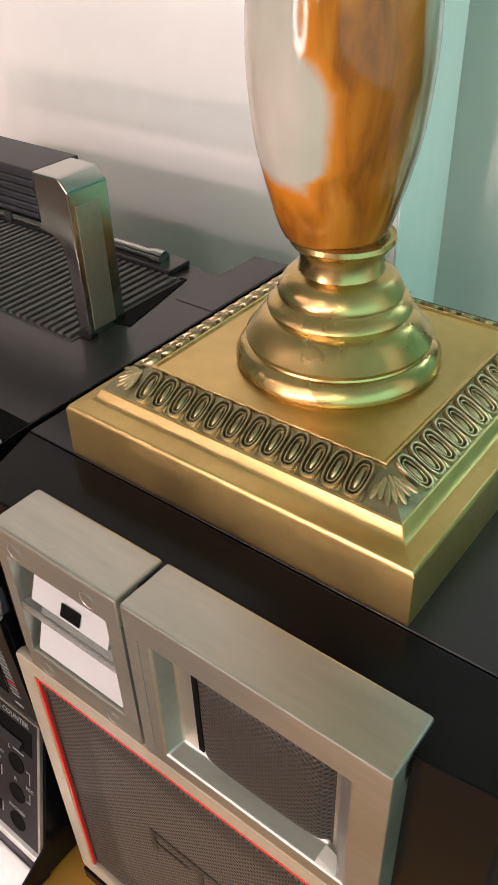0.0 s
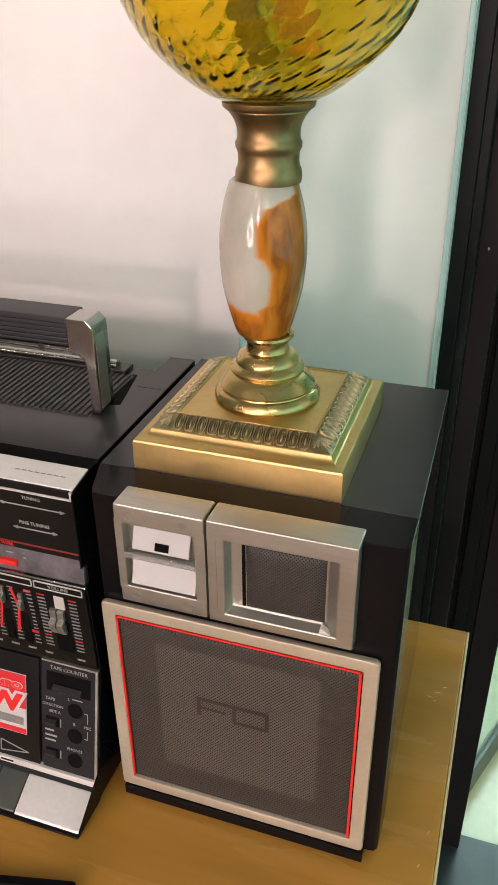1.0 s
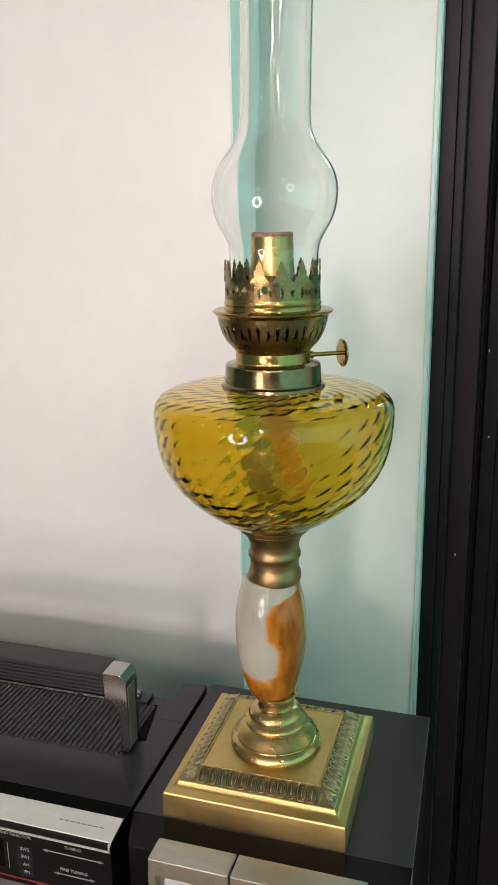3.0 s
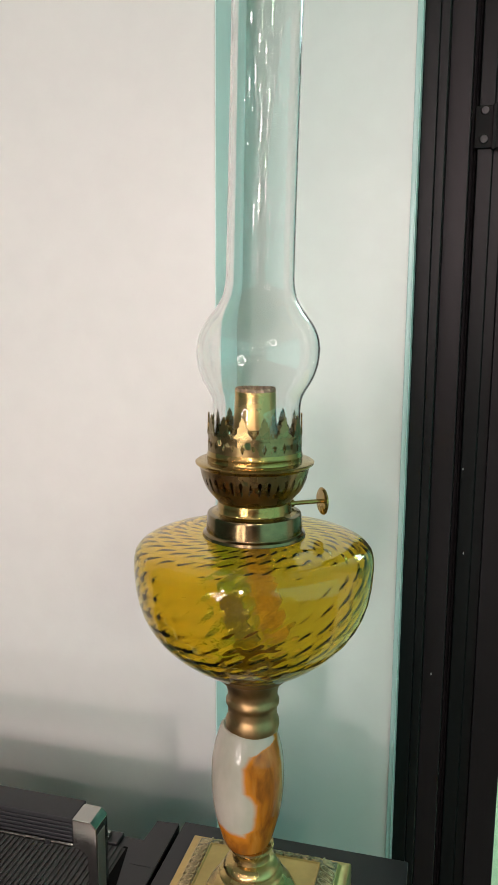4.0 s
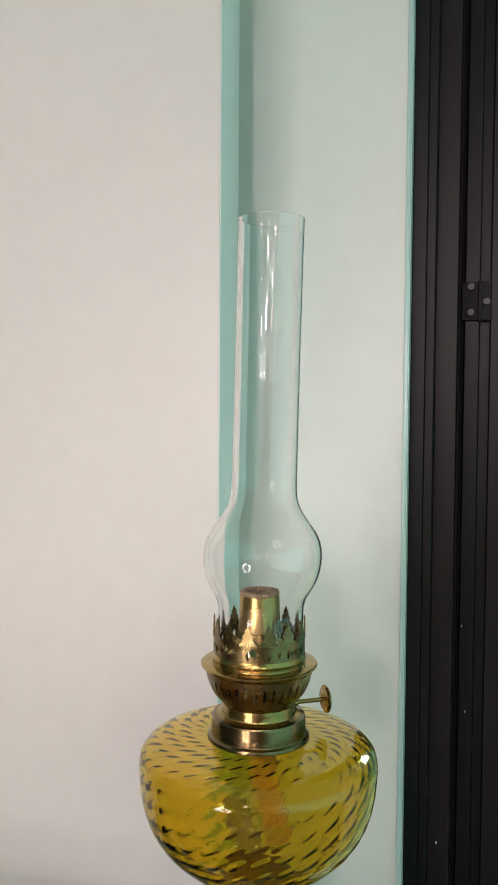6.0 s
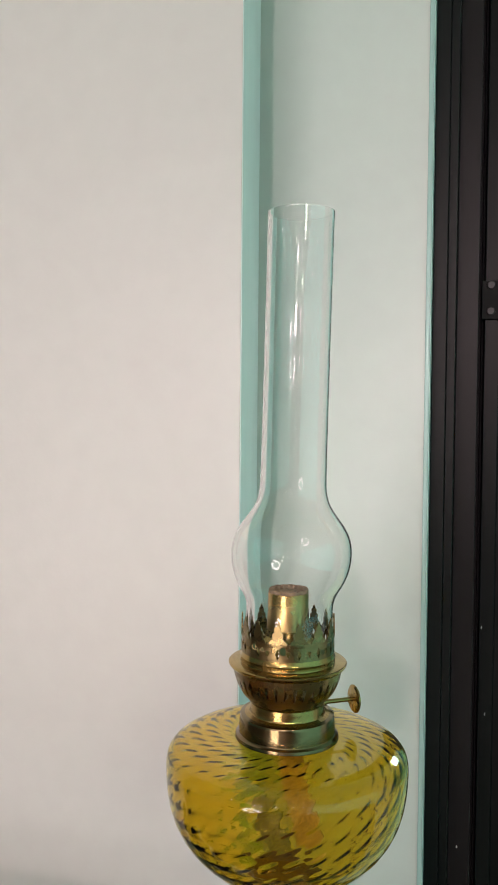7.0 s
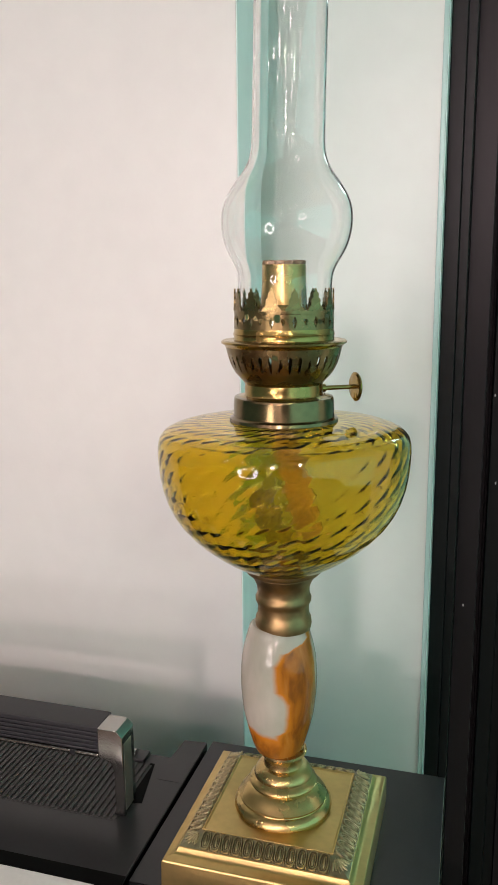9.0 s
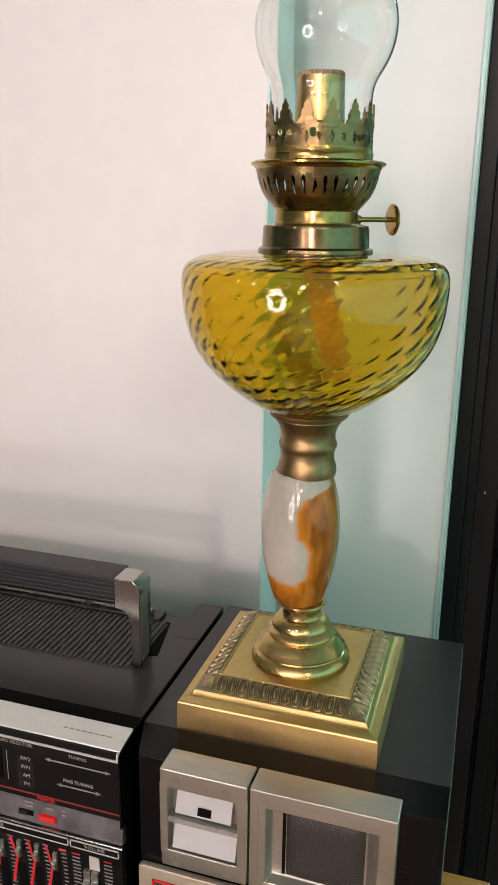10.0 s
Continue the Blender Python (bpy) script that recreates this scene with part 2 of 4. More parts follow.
CLOTH = mesh_cloth("perforated_black_grille", 0.0017, (0.001, 0.001, 0.001), (0.12, 0.105, 0.09), 0.5, (-0.041, 0.060, 0.043, 0.147))
FINE = mesh_cloth("fine_tweeter_mesh", 0.0014, (0.001, 0.001, 0.001), (0.060, 0.053, 0.046), 0.5)


def onyx():
    """White onyx with an orange-brown cloud that climbs one side, by the angle round the stem and the height on it."""
    m = bpy.data.materials.new("banded_onyx")
    m.use_nodes = True
    nt = m.node_tree
    n, l = nt.nodes, nt.links
    b = n["Principled BSDF"]
    b.inputs["Roughness"].default_value = 0.10
    b.inputs["Specular IOR Level"].default_value = 0.42
    b.inputs["Coat Weight"].default_value = 0.0
    b.inputs["Coat Roughness"].default_value = 0.03
    tc = n.new("ShaderNodeTexCoord")
    sep = n.new("ShaderNodeSeparateXYZ")
    l.new(tc.outputs["Object"], sep.inputs["Vector"])

    def math_node(op, a, c=None):
        k = n.new("ShaderNodeMath")
        k.operation = op
        for slot, v in zip((0, 1), (a, c)):
            if v is None:
                continue
            if isinstance(v, (int, float)):
                k.inputs[slot].default_value = v
            else:
                l.new(v, k.inputs[slot])
        return k.outputs["Value"]

    def noise_out(scale, stretch_z, detail=4.0, distortion=0.0):
        mp = n.new("ShaderNodeMapping")
        mp.inputs["Scale"].default_value = (1, 1, stretch_z)
        l.new(tc.outputs["Object"], mp.inputs["Vector"])
        t = n.new("ShaderNodeTexNoise")
        t.inputs["Scale"].default_value, t.inputs["Detail"].default_value, t.inputs["Distortion"].default_value = scale, detail, distortion
        l.new(mp.outputs["Vector"], t.inputs["Vector"])
        return t.outputs["Fac"]

    # angle in turns of 180 degrees, 0 towards the room, growing to the right
    angle = math_node("DIVIDE", math_node("ARCTAN2", sep.outputs["X"], math_node("MULTIPLY", sep.outputs["Y"], -1.0)), math.pi)
    height = math_node("ADD", math_node("DIVIDE", math_node("SUBTRACT", sep.outputs["Z"], 0.068), 0.085), math_node("MULTIPLY", math_node("SUBTRACT", noise_out(90, 0.8, 4.0), 0.5), 0.04))
    start = n.new("ShaderNodeValToRGB")
    e = start.color_ramp.elements
    stops = [(0.0, 0.0), (0.20, 0.0), (0.235, 0.01), (0.275, 0.09), (0.34, 0.115), (0.494, 0.11), (0.56, 0.06), (0.59, 0.015), (0.78, 0.0), (0.87, 0.07), (0.935, 0.40)]
    e[0].position, e[1].position = stops[0][0], stops[-1][0]
    for k, (p, v) in enumerate(stops):
        q = e[0] if k == 0 else (e[len(e) - 1] if k == len(stops) - 1 else e.new(p))
        g = (v + 1) / 2
        q.color = (g, g, g, 1)
    l.new(height, start.inputs["Fac"])
    edge = math_node("SUBTRACT", math_node("MULTIPLY", start.outputs["Color"], 2.0), 1.0)
    wob = math_node("MULTIPLY", math_node("SUBTRACT", noise_out(110, 0.6, 5.0), 0.5), 0.07)
    inside = math_node("ADD", math_node("SUBTRACT", angle, edge), wob)
    side = n.new("ShaderNodeMapRange")
    side.interpolation_type = "SMOOTHSTEP"
    side.inputs["From Min"].default_value, side.inputs["From Max"].default_value = -0.03, 0.035
    l.new(inside, side.inputs["Value"])
    # it fills the foot of the stem and curls up its left flank
    low = math_node("SUBTRACT", math_node("ADD", math_node("MULTIPLY", math_node("MAXIMUM", math_node("MULTIPLY", angle, -1.0), 0.0), 0.08), math_node("ADD", 0.215, math_node("MULTIPLY", wob, 0.6))), height)
    foot = n.new("ShaderNodeMapRange")
    foot.interpolation_type = "SMOOTHSTEP"
    foot.inputs["From Min"].default_value, foot.inputs["From Max"].default_value = -0.02, 0.03
    l.new(low, foot.inputs["Value"])
    both = math_node("MAXIMUM", side.outputs["Result"], foot.outputs["Result"])
    # the cloud breaks into pale streaks past the right flank
    streak = n.new("ShaderNodeMapRange")
    streak.inputs["From Min"].default_value, streak.inputs["From Max"].default_value = 0.45, 0.57
    streak.inputs["To Min"].default_value, streak.inputs["To Max"].default_value = 1.0, 0.0
    l.new(math_node("ADD", angle, math_node("MULTIPLY", math_node("SUBTRACT", noise_out(110, 0.18, 5.0), 0.5), 0.4)), streak.inputs["Value"])
    mask = math_node("MULTIPLY", both, streak.outputs["Result"])
    cloud = n.new("ShaderNodeValToRGB")
    ce = cloud.color_ramp.elements
    ce[0].position, ce[0].color = 0.34, (0.165, 0.055, 0.009, 1)
    ce[1].position, ce[1].color = 0.70, (0.46, 0.19, 0.03, 1)
    mid = ce.new(0.52)
    mid.color = (0.36, 0.125, 0.010, 1)
    l.new(noise_out(75, 0.22, 6.0, 1.2), cloud.inputs["Fac"])
    pale = n.new("ShaderNodeValToRGB")
    pe = pale.color_ramp.elements
    pe[0].position, pe[0].color = 0.35, (0.37, 0.37, 0.30, 1)
    pe[1].position, pe[1].color = 0.65, (0.50, 0.47, 0.40, 1)
    l.new(noise_out(40, 0.5), pale.inputs["Fac"])
    # a clearer orange seam runs along the cloud's edge
    seam = n.new("ShaderNodeMapRange")
    seam.inputs["From Min"].default_value, seam.inputs["From Max"].default_value = 0.02, 0.075
    seam.inputs["To Min"].default_value, seam.inputs["To Max"].default_value = 0.85, 0.0
    l.new(math_node("MAXIMUM", inside, math_node("MULTIPLY", low, 0.8)), seam.inputs["Value"])
    rim = n.new("ShaderNodeMix")
    rim.data_type = "RGBA"
    l.new(seam.outputs["Result"], rim.inputs["Factor"])
    l.new(cloud.outputs["Color"], rim.inputs["A"])
    rim.inputs["B"].default_value = (0.56, 0.19, 0.012, 1)
    mix = n.new("ShaderNodeMix")
    mix.data_type = "RGBA"
    l.new(mask, mix.inputs["Factor"])
    l.new(pale.outputs["Color"], mix.inputs["A"])
    l.new(rim.outputs["Result"], mix.inputs["B"])
    l.new(mix.outputs["Result"], b.inputs["Base Color"])
    b.inputs["Subsurface Weight"].default_value = 0.25
    b.inputs["Subsurface Radius"].default_value = (0.006, 0.005, 0.004)
    b.inputs["Subsurface Scale"].default_value = 1.0
    return m


ONYX = onyx()


# ---- building helpers ----
ORIGIN = {}


def thing(name, label, category, base=(0, 0, 0), group="", kind=""):
    """An Empty at a thing's base; its parts are meshes under it."""
    ob = new(name)
    ob.empty_display_size = 0.01
    ob.location = at(*base)
    ORIGIN[ob.name] = at(*base)
    return tagged(ob, label, category, group, kind)


def finish(me, material, smooth=35):
    me.materials.append(material)
    for p in me.polygons:
        p.use_smooth = True
    me.set_sharp_from_angle(angle=radians(smooth))
    return me


def crisp(ob):
    """Keeps large faces flat between their rounded edges."""
    w = ob.modifiers.new("weighted", "WEIGHTED_NORMAL")
    w.mode, w.weight, w.keep_sharp = "FACE_AREA", 50, True


def part(name, bm, material, parent, label="", smooth=35):
    """Links a bmesh in decimetres as one mesh object under a thing or a part."""
    o = ORIGIN[parent.name]
    for v in bm.verts:
        v.co = at(*v.co) - o
    bmesh.ops.recalc_face_normals(bm, faces=bm.faces)
    me = bpy.data.meshes.new(name)
    bm.to_mesh(me)
    bm.free()
    ob = new(name, finish(me, material, smooth))
    ob.parent = parent
    if smooth == 35:
        crisp(ob)
    ORIGIN[ob.name] = o
    return tagged(ob, label)


def alone(name, bm, material, label, category="", kind="structure", smooth=35):
    """A single mesh that is a thing or a piece of the setting by itself, with its origin at its foot."""
    xs = [v.co for v in bm.verts]
    base = at((min(v.x for v in xs) + max(v.x for v in xs)) / 2, (min(v.y for v in xs) + max(v.y for v in xs)) / 2, min(v.z for v in xs))
    for v in bm.verts:
        v.co = at(*v.co) - base
    bmesh.ops.recalc_face_normals(bm, faces=bm.faces)
    me = bpy.data.meshes.new(name)
    bm.to_mesh(me)
    bm.free()
    ob = new(name, finish(me, material, smooth))
    ob.location = base
    ORIGIN[ob.name] = base
    return tagged(ob, label, category, "", kind)


def pieces(name, bm, material, parent, places, smooth=35):
    """Alike pieces on one mesh (in decimetres round its own middle), one object for each pose (in decimetres)."""
    for v in bm.verts:
        v.co *= DM
    bmesh.ops.recalc_face_normals(bm, faces=bm.faces)
    me = bpy.data.meshes.new(name)
    bm.to_mesh(me)
    bm.free()
    finish(me, material, smooth)
    o = ORIGIN[parent.name]
    for m in places:
        ob = new(name, me)
        ob.parent = parent
        k = m.copy()
        k.translation = at(*m.translation) - o
        ob.matrix_basis = k


def join(*bms):
    out = bmesh.new()
    for b in bms:
        me = bpy.data.meshes.new("join")
        b.to_mesh(me)
        b.free()
        out.from_mesh(me)
        bpy.data.meshes.remove(me)
    return out


def bevel(bm, width, seg=2, angle=30):
    if width:
        edges = [e for e in bm.edges if len(e.link_faces) == 2 and e.calc_face_angle(0) > radians(angle)]
        bmesh.ops.bevel(bm, geom=edges, offset=width, segments=seg, profile=0.5, affect="EDGES", clamp_overlap=True)
    return bm


def box(x0, x1, y0, y1, z0, z1, r=0.0, seg=2):
    bm = bmesh.new()
    m = Matrix.Translation(((x0 + x1) / 2, (y0 + y1) / 2, (z0 + z1) / 2)) @ Matrix.Diagonal((abs(x1 - x0), abs(y1 - y0), abs(z1 - z0), 1))
    bmesh.ops.create_cube(bm, size=1, matrix=m)
    return bevel(bm, r, seg)


def prism(points, a0, a1, axis="x", r=0.0, seg=2):
    """A polygon drawn out along an axis. points are (y, z) for x, (x, z) for y, (x, y) for z."""
    put = {"x": lambda p, a: (a, p[0], p[1]), "y": lambda p, a: (p[0], a, p[1]), "z": lambda p, a: (p[0], p[1], a)}[axis]
    bm = bmesh.new()
    ends = [[bm.verts.new(put(p, a)) for p in points] for a in (a0, a1)]
    bm.faces.new(ends[0])
    bm.faces.new(ends[1][::-1])
    for k in range(len(points)):
        j = (k + 1) % len(points)
        bm.faces.new((ends[0][k], ends[1][k], ends[1][j], ends[0][j]))
    bmesh.ops.recalc_face_normals(bm, faces=bm.faces)
    return bevel(bm, r, seg)


def lathe(profile, n=96, cx=0.0, cy=0.0, closed=False, lean=0.0, shape=None):
    """A turned form from (z, r). closed: the profile is a loop, else its ends are capped. lean: how far the axis leans to +x per unit of height."""
    bm = bmesh.new()
    rings = []
    for k, (z, r) in enumerate(profile):
        ring = []
        for a in range(n):
            phi = 2 * math.pi * a / n
            rise, out = shape(k, phi) if shape else (0.0, 0.0)
            rr = r + out
            ring.append(bm.verts.new((cx + lean * z + rr * math.sin(phi), cy - rr * math.cos(phi), z + rise)))
        rings.append(ring)
    count = len(profile)
    for k in range(count if closed else count - 1):
        a, b = rings[k], rings[(k + 1) % count]
        for j in range(n):
            i = (j + 1) % n
            bm.faces.new((a[j], a[i], b[i], b[j]))
    if not closed:
        bm.faces.new(rings[0][::-1])
        bm.faces.new(rings[-1])
    return bm


def rod(p, q, r, n=16, r2=None):
    """A round bar from p to q."""
    p, q = Vector(p), Vector(q)
    bm = bmesh.new()
    m = Matrix.Translation((p + q) / 2) @ (q - p).to_track_quat("Z", "Y").to_matrix().to_4x4()
    bmesh.ops.create_cone(bm, cap_ends=True, segments=n, radius1=r, radius2=r if r2 is None else r2, depth=(q - p).length, matrix=m)
    return bm


def ring_frame(x0, x1, z0, z1, w, y0, y1, r=0.0, corner=0.03):
    """A flat rectangular frame with rounded corners standing in the x-z plane."""
    bm = bmesh.new()

    def loop(a0, a1, b0, b1, rad, n=6):
        out = []
        for cx, cz, start in ((a0 + rad, b0 + rad, 180), (a1 - rad, b0 + rad, 270), (a1 - rad, b1 - rad, 0), (a0 + rad, b1 - rad, 90)):
            out += [(cx + rad * math.cos(radians(start + 90 * k / n)), cz + rad * math.sin(radians(start + 90 * k / n))) for k in range(n + 1)]
        return out

    loops = (loop(x0, x1, z0, z1, corner), loop(x0 + w, x1 - w, z0 + w, z1 - w, corner * 0.3))
    v = [[[bm.verts.new((x, y, z)) for x, z in lp] for lp in loops] for y in (y0, y1)]
    count = len(loops[0])
    for k in range(count):
        j = (k + 1) % count
        bm.faces.new((v[0][0][k], v[0][0][j], v[0][1][j], v[0][1][k]))
        bm.faces.new((v[1][0][k], v[1][1][k], v[1][1][j], v[1][0][j]))
        bm.faces.new((v[0][0][k], v[1][0][k], v[1][0][j], v[0][0][j]))
        bm.faces.new((v[0][1][k], v[0][1][j], v[1][1][j], v[1][1][k]))
    bmesh.ops.recalc_face_normals(bm, faces=bm.faces)
    return bevel(bm, r, 2)


def moved(bm, m):
    bm.transform(m)
    return bm


def words(text, x, y, z, size, tilt=0.0, align="CENTER", depth=0.002, stretch=1.0, bold=0.0):
    """Raised lettering on a front, facing the room, its middle at x, y, z; tilt leans its top back."""
    c = bpy.data.curves.new("words", "FONT")
    c.body, c.size, c.align_x, c.align_y, c.extrude, c.resolution_u = text, size, align, "CENTER", depth, 2
    c.offset = bold
    ob = bpy.data.objects.new("words", c)
    me = bpy.data.meshes.new_from_object(ob)
    bm = bmesh.new()
    bm.from_mesh(me)
    bpy.data.objects.remove(ob)
    bpy.data.curves.remove(c)
    bpy.data.meshes.remove(me)
    bm.transform(Matrix.Translation((x, y, z)) @ Matrix.Rotation(radians(90 - tilt), 4, "X") @ Matrix.Diagonal((stretch, 1, 1, 1)))
    return bm


# ---- the room ----
FLOOR_Z, CEIL_Z = -9.95, 16.0
alone("floor", box(-70, 34, -240, 5.0, FLOOR_Z - 1, FLOOR_Z), FLOOR, "beige floor of the hall")
alone("threshold", box(1.0, 9, 2.6, 5.0, FLOOR_Z, FLOOR_Z + 0.03), SILL, "dark door threshold on the floor")
alone("floor_corridor", box(-1, 34, 5.0, 30, FLOOR_Z - 1, FLOOR_Z - 0.02), TILES, "pale greenish tiled floor beyond the door")
alone("ceiling", box(-70, 34, -240, 30, CEIL_Z, CEIL_Z + 1), CEIL, "mint-tinted ceiling, unseen, tints the bounce")
alone("wall_back", box(-70, -0.885, 2.06, 2.64, FLOOR_Z, CEIL_Z, 0.01), WALL, "white painted wall behind the table")
alone("wall_recess", box(-70, 0.70, 3.40, 5.0, FLOOR_Z, CEIL_Z), RECESS, "pale green-white wall set back beside the door")
alone("wall_edge", box(-0.885, -0.873, 2.062, 2.64, FLOOR_Z, CEIL_Z, 0.003), MINTEDGE, "mint polished edge of the white wall, paled for side light")
alone("wall_left", box(-71, -70, -240, 5, FLOOR_Z, CEIL_Z), HALL, "mint side wall of the hall, unseen, tints the bounce")
alone("wall_front", box(-70, 34, -241, -240, FLOOR_Z, CEIL_Z), HALL, "mint far wall of the hall, unseen, tints the bounce")
alone("wall_right", box(33, 34, -240, 30, FLOOR_Z, CEIL_Z), HALL, "mint side wall of the hall, unseen, tints the bounce")
alone("wall_door_side", box(9, 33, 4.4, 5.4, FLOOR_Z, CEIL_Z), WALL, "white wall on the far side of the door")
alone("wall_corridor", box(-1, 34, 29, 30, FLOOR_Z, CEIL_Z), MINTPL, "pale mint wall at the end of the corridor")
alone("wall_corridor_side", box(-2, -1, 5, 30, FLOOR_Z, CEIL_Z), HALL, "mint side wall of the corridor, out of view")
# mint strip along the end of the set-back wall
alone("trim", join(box(0.645, 0.690, 3.368, 3.40, FLOOR_Z, CEIL_Z, 0.006), box(0.690, 0.70, 3.352, 3.40, FLOOR_Z, CEIL_Z, 0.003)), MINTPL, "pale mint edge strip on the wall's end")

# dark metal frame of the sliding door, with its grooves
frame_ob = thing("door_frame", "tall dark anodised aluminium door frame with grooves", "door frame", (1.1, 4.4, FLOOR_Z), kind="structure")
for name, x0, x1, y0, y1, m in (
    ("jamb", 0.70, 0.845, 3.60, 4.9, ANOD), ("jamb_step", 0.845, 0.935, 3.625, 4.9, ANOD), ("jamb_cover", 0.935, 1.16, 3.92, 4.9, ANOD2),
    ("groove", 1.16, 1.235, 4.86, 5.0, RUBBER), ("gasket", 1.20, 1.225, 4.78, 4.86, RUBBER), ("stile", 1.235, 1.40, 4.72, 5.0, ANOD), ("stile_step", 1.40, 1.52, 4.80, 5.0, ANOD),
    ("stile_edge", 1.52, 1.86, 4.74, 5.0, ANOD2),
):
    part(name, box(x0, x1, y0, y1, FLOOR_Z, CEIL_Z, 0.012), m, frame_ob)
catch = part("catch_plate", join(box(1.20, 1.52, 4.66, 4.72, 5.88, 6.31, 0.01), box(1.38, 1.42, 4.62, 4.70, 5.86, 6.32, 0.008)), RUBBER, frame_ob, "black metal catch plate")
screw = join(lathe([(-0.02, 0.05), (0.012, 0.048), (0.02, 0.038)], 16), box(-0.035, 0.035, -0.006, 0.006, 0.018, 0.024))
pieces("screw", screw, DULL, catch, [Matrix.Translation((x, 4.655, z)) @ Matrix.Rotation(radians(90), 4, "X") for x, z in ((1.30, 6.26), (1.30, 5.97), (1.47, 6.09))])
fleck = bmesh.new()
bmesh.ops.create_icosphere(fleck, subdivisions=1, radius=0.012)
fleck.transform(Matrix.Diagonal((0.8, 0.5, 1.6, 1)))
pieces("paint_fleck", fleck, PAPER, frame_ob, [Matrix.Translation(p) for p in ((1.03, 3.918, 0.2), (1.315, 4.717, 1.37), (1.262, 4.717, 2.37))])

# glass door that stands open into the corridor
door = thing("glass_door", "open glass door with a dark aluminium frame", "door", (2.0, 6.5, FLOOR_Z), kind="structure")
turn = Matrix.Translation((1.625, 5.0, 0)) @ Matrix.Rotation(radians(-20.6), 4, "Z")
part("bottom_rail", moved(box(-0.2, 0, 0.02, 8, FLOOR_Z + 0.05, FLOOR_Z + 0.62, 0.02), turn), STILE, door)
part("top_rail", moved(box(-0.2, 0, 0.02, 8, 11, 12, 0.02), turn), STILE, door)
part("hinge_stile", moved(box(-0.2, 0, 0.0, 0.10, FLOOR_Z + 0.62, 11, 0.02), turn), STILE, door)
part("lock_stile", moved(box(-0.2, 0, 7.5, 8, FLOOR_Z + 0.62, 11, 0.02), turn), STILE, door)
pane = part("pane", moved(box(-0.12, -0.06, 0.10, 7.5, FLOOR_Z + 0.62, 11), turn), PANE, door, "mint-tinted glass pane")
pane.visible_shadow = False

# ---- the table ----
table = thing("table", "ochre wood-veneer table with a pale right edge", "table", (-3, -1, FLOOR_Z))
TZ = -2.45
part("tabletop", box(-8.0, 1.372, -4.0, 1.47, TZ - 0.35, TZ, 0.012), WOOD, table)
pieces("scratch", box(-0.5, 0.5, -0.003, 0.003, 0, 0.0015), EDGE, table, [Matrix.Translation((x, y, TZ)) @ Matrix.Rotation(radians(a), 4, "Z") @ Matrix.Diagonal((w, 1, 1, 1)) for x, y, w, a in (
    (1.22, 0.69, 0.06, 12), (1.16, 0.63, 0.044, -8), (1.26, 0.76, 0.036, 30), (1.20, 0.60, 0.024, 5), (1.30, -0.55, 0.032, 60), (1.27, -0.80, 0.024, 75))])
# A paler strip runs along the right edge only.
part("edge_strip", box(1.372, 1.392, -4.0, 1.47, TZ - 0.35, TZ - 0.004, 0.006), EDGE, table, "pale strip along the right edge")
for x in (-7.6, 0.9):
    for y in (-3.6, 1.1):
        part("leg", box(x - 0.25, x + 0.25, y - 0.25, y + 0.25, FLOOR_Z, TZ - 0.35, 0.02), WOOD, table)

# ---- the loudspeaker under the lamp ----
spk = thing("loudspeaker", "black loudspeaker of a portable stereo with silver trim and red-lined grille", "loudspeaker", (0, 0, TZ))
cab = part("cabinet", prism([(-0.834, -0.549), (1.008, -0.549), (0.985, 1.04), (-0.828, 1.04)], TZ + 0.05, -0.006, "z", 0.004, 2), LACQ, spk)
part("top_panel", prism([(-0.833, -0.549), (1.007, -0.549), (0.984, 1.039), (-0.827, 1.039)], -0.006, 0, "z", 0.005, 3), BLACK, spk, "satin black top")
baffle = part("front_baffle", prism([(-0.834, -0.553), (-0.755, -0.80), (-0.735, -0.845), (0.80, -0.845), (0.985, -0.825), (1.006, -0.80), (1.008, -0.553)], TZ + 0.05, -0.001, "z", 0.007, 2),
              GLOSS, spk, "glossy black front moulding")
part("base", box(-0.725, 0.925, -0.902, -0.60, TZ + 0.012, -2.350, 0.008), GLOSS, spk, "black base moulding")
for x in (-0.6, 0.75):
    for y in (-0.6, 0.8):
        part("foot", lathe([(TZ, 0.09), (TZ + 0.06, 0.10)], 20, x, y), RUBBER, spk)

# left trim piece with the paper labels
x0, x1, zt, zb, yf, yb = -0.570, -0.046, 0.010, -0.655, -0.925, -0.735
trim_l = part("trim_block", join(
    box(x0, x1, yf, yb, -0.115, zt, 0.014), box(x0, x1, yf, -0.84, zb, -0.535, 0.014), box(x0, -0.525, yf + 0.002, -0.84, -0.56, -0.09),
    box(-0.105, x1, yf + 0.002, -0.84, -0.56, -0.09), box(-0.53, -0.10, -0.852, -0.846, -0.54, -0.11)), ALU, spk, "satin aluminium trim block")
part("paper_label", prism([(-0.858, -0.155), (-0.905, -0.285), (-0.900, -0.288), (-0.853, -0.157)], -0.485, -0.150, "x"), PAPER, trim_l, "white folded paper label")
part("paper_label", prism([(-0.862, -0.345), (-0.917, -0.52), (-0.912, -0.523), (-0.857, -0.347)], -0.500, -0.118, "x"), PAPER, trim_l, "white folded paper label")
part("cut_out", prism([(-0.8880, -0.229), (-0.9040, -0.273), (-0.9062, -0.270), (-0.8902, -0.227)], -0.350, -0.268, "x"), HOLE, trim_l, "dark square hole in the label")
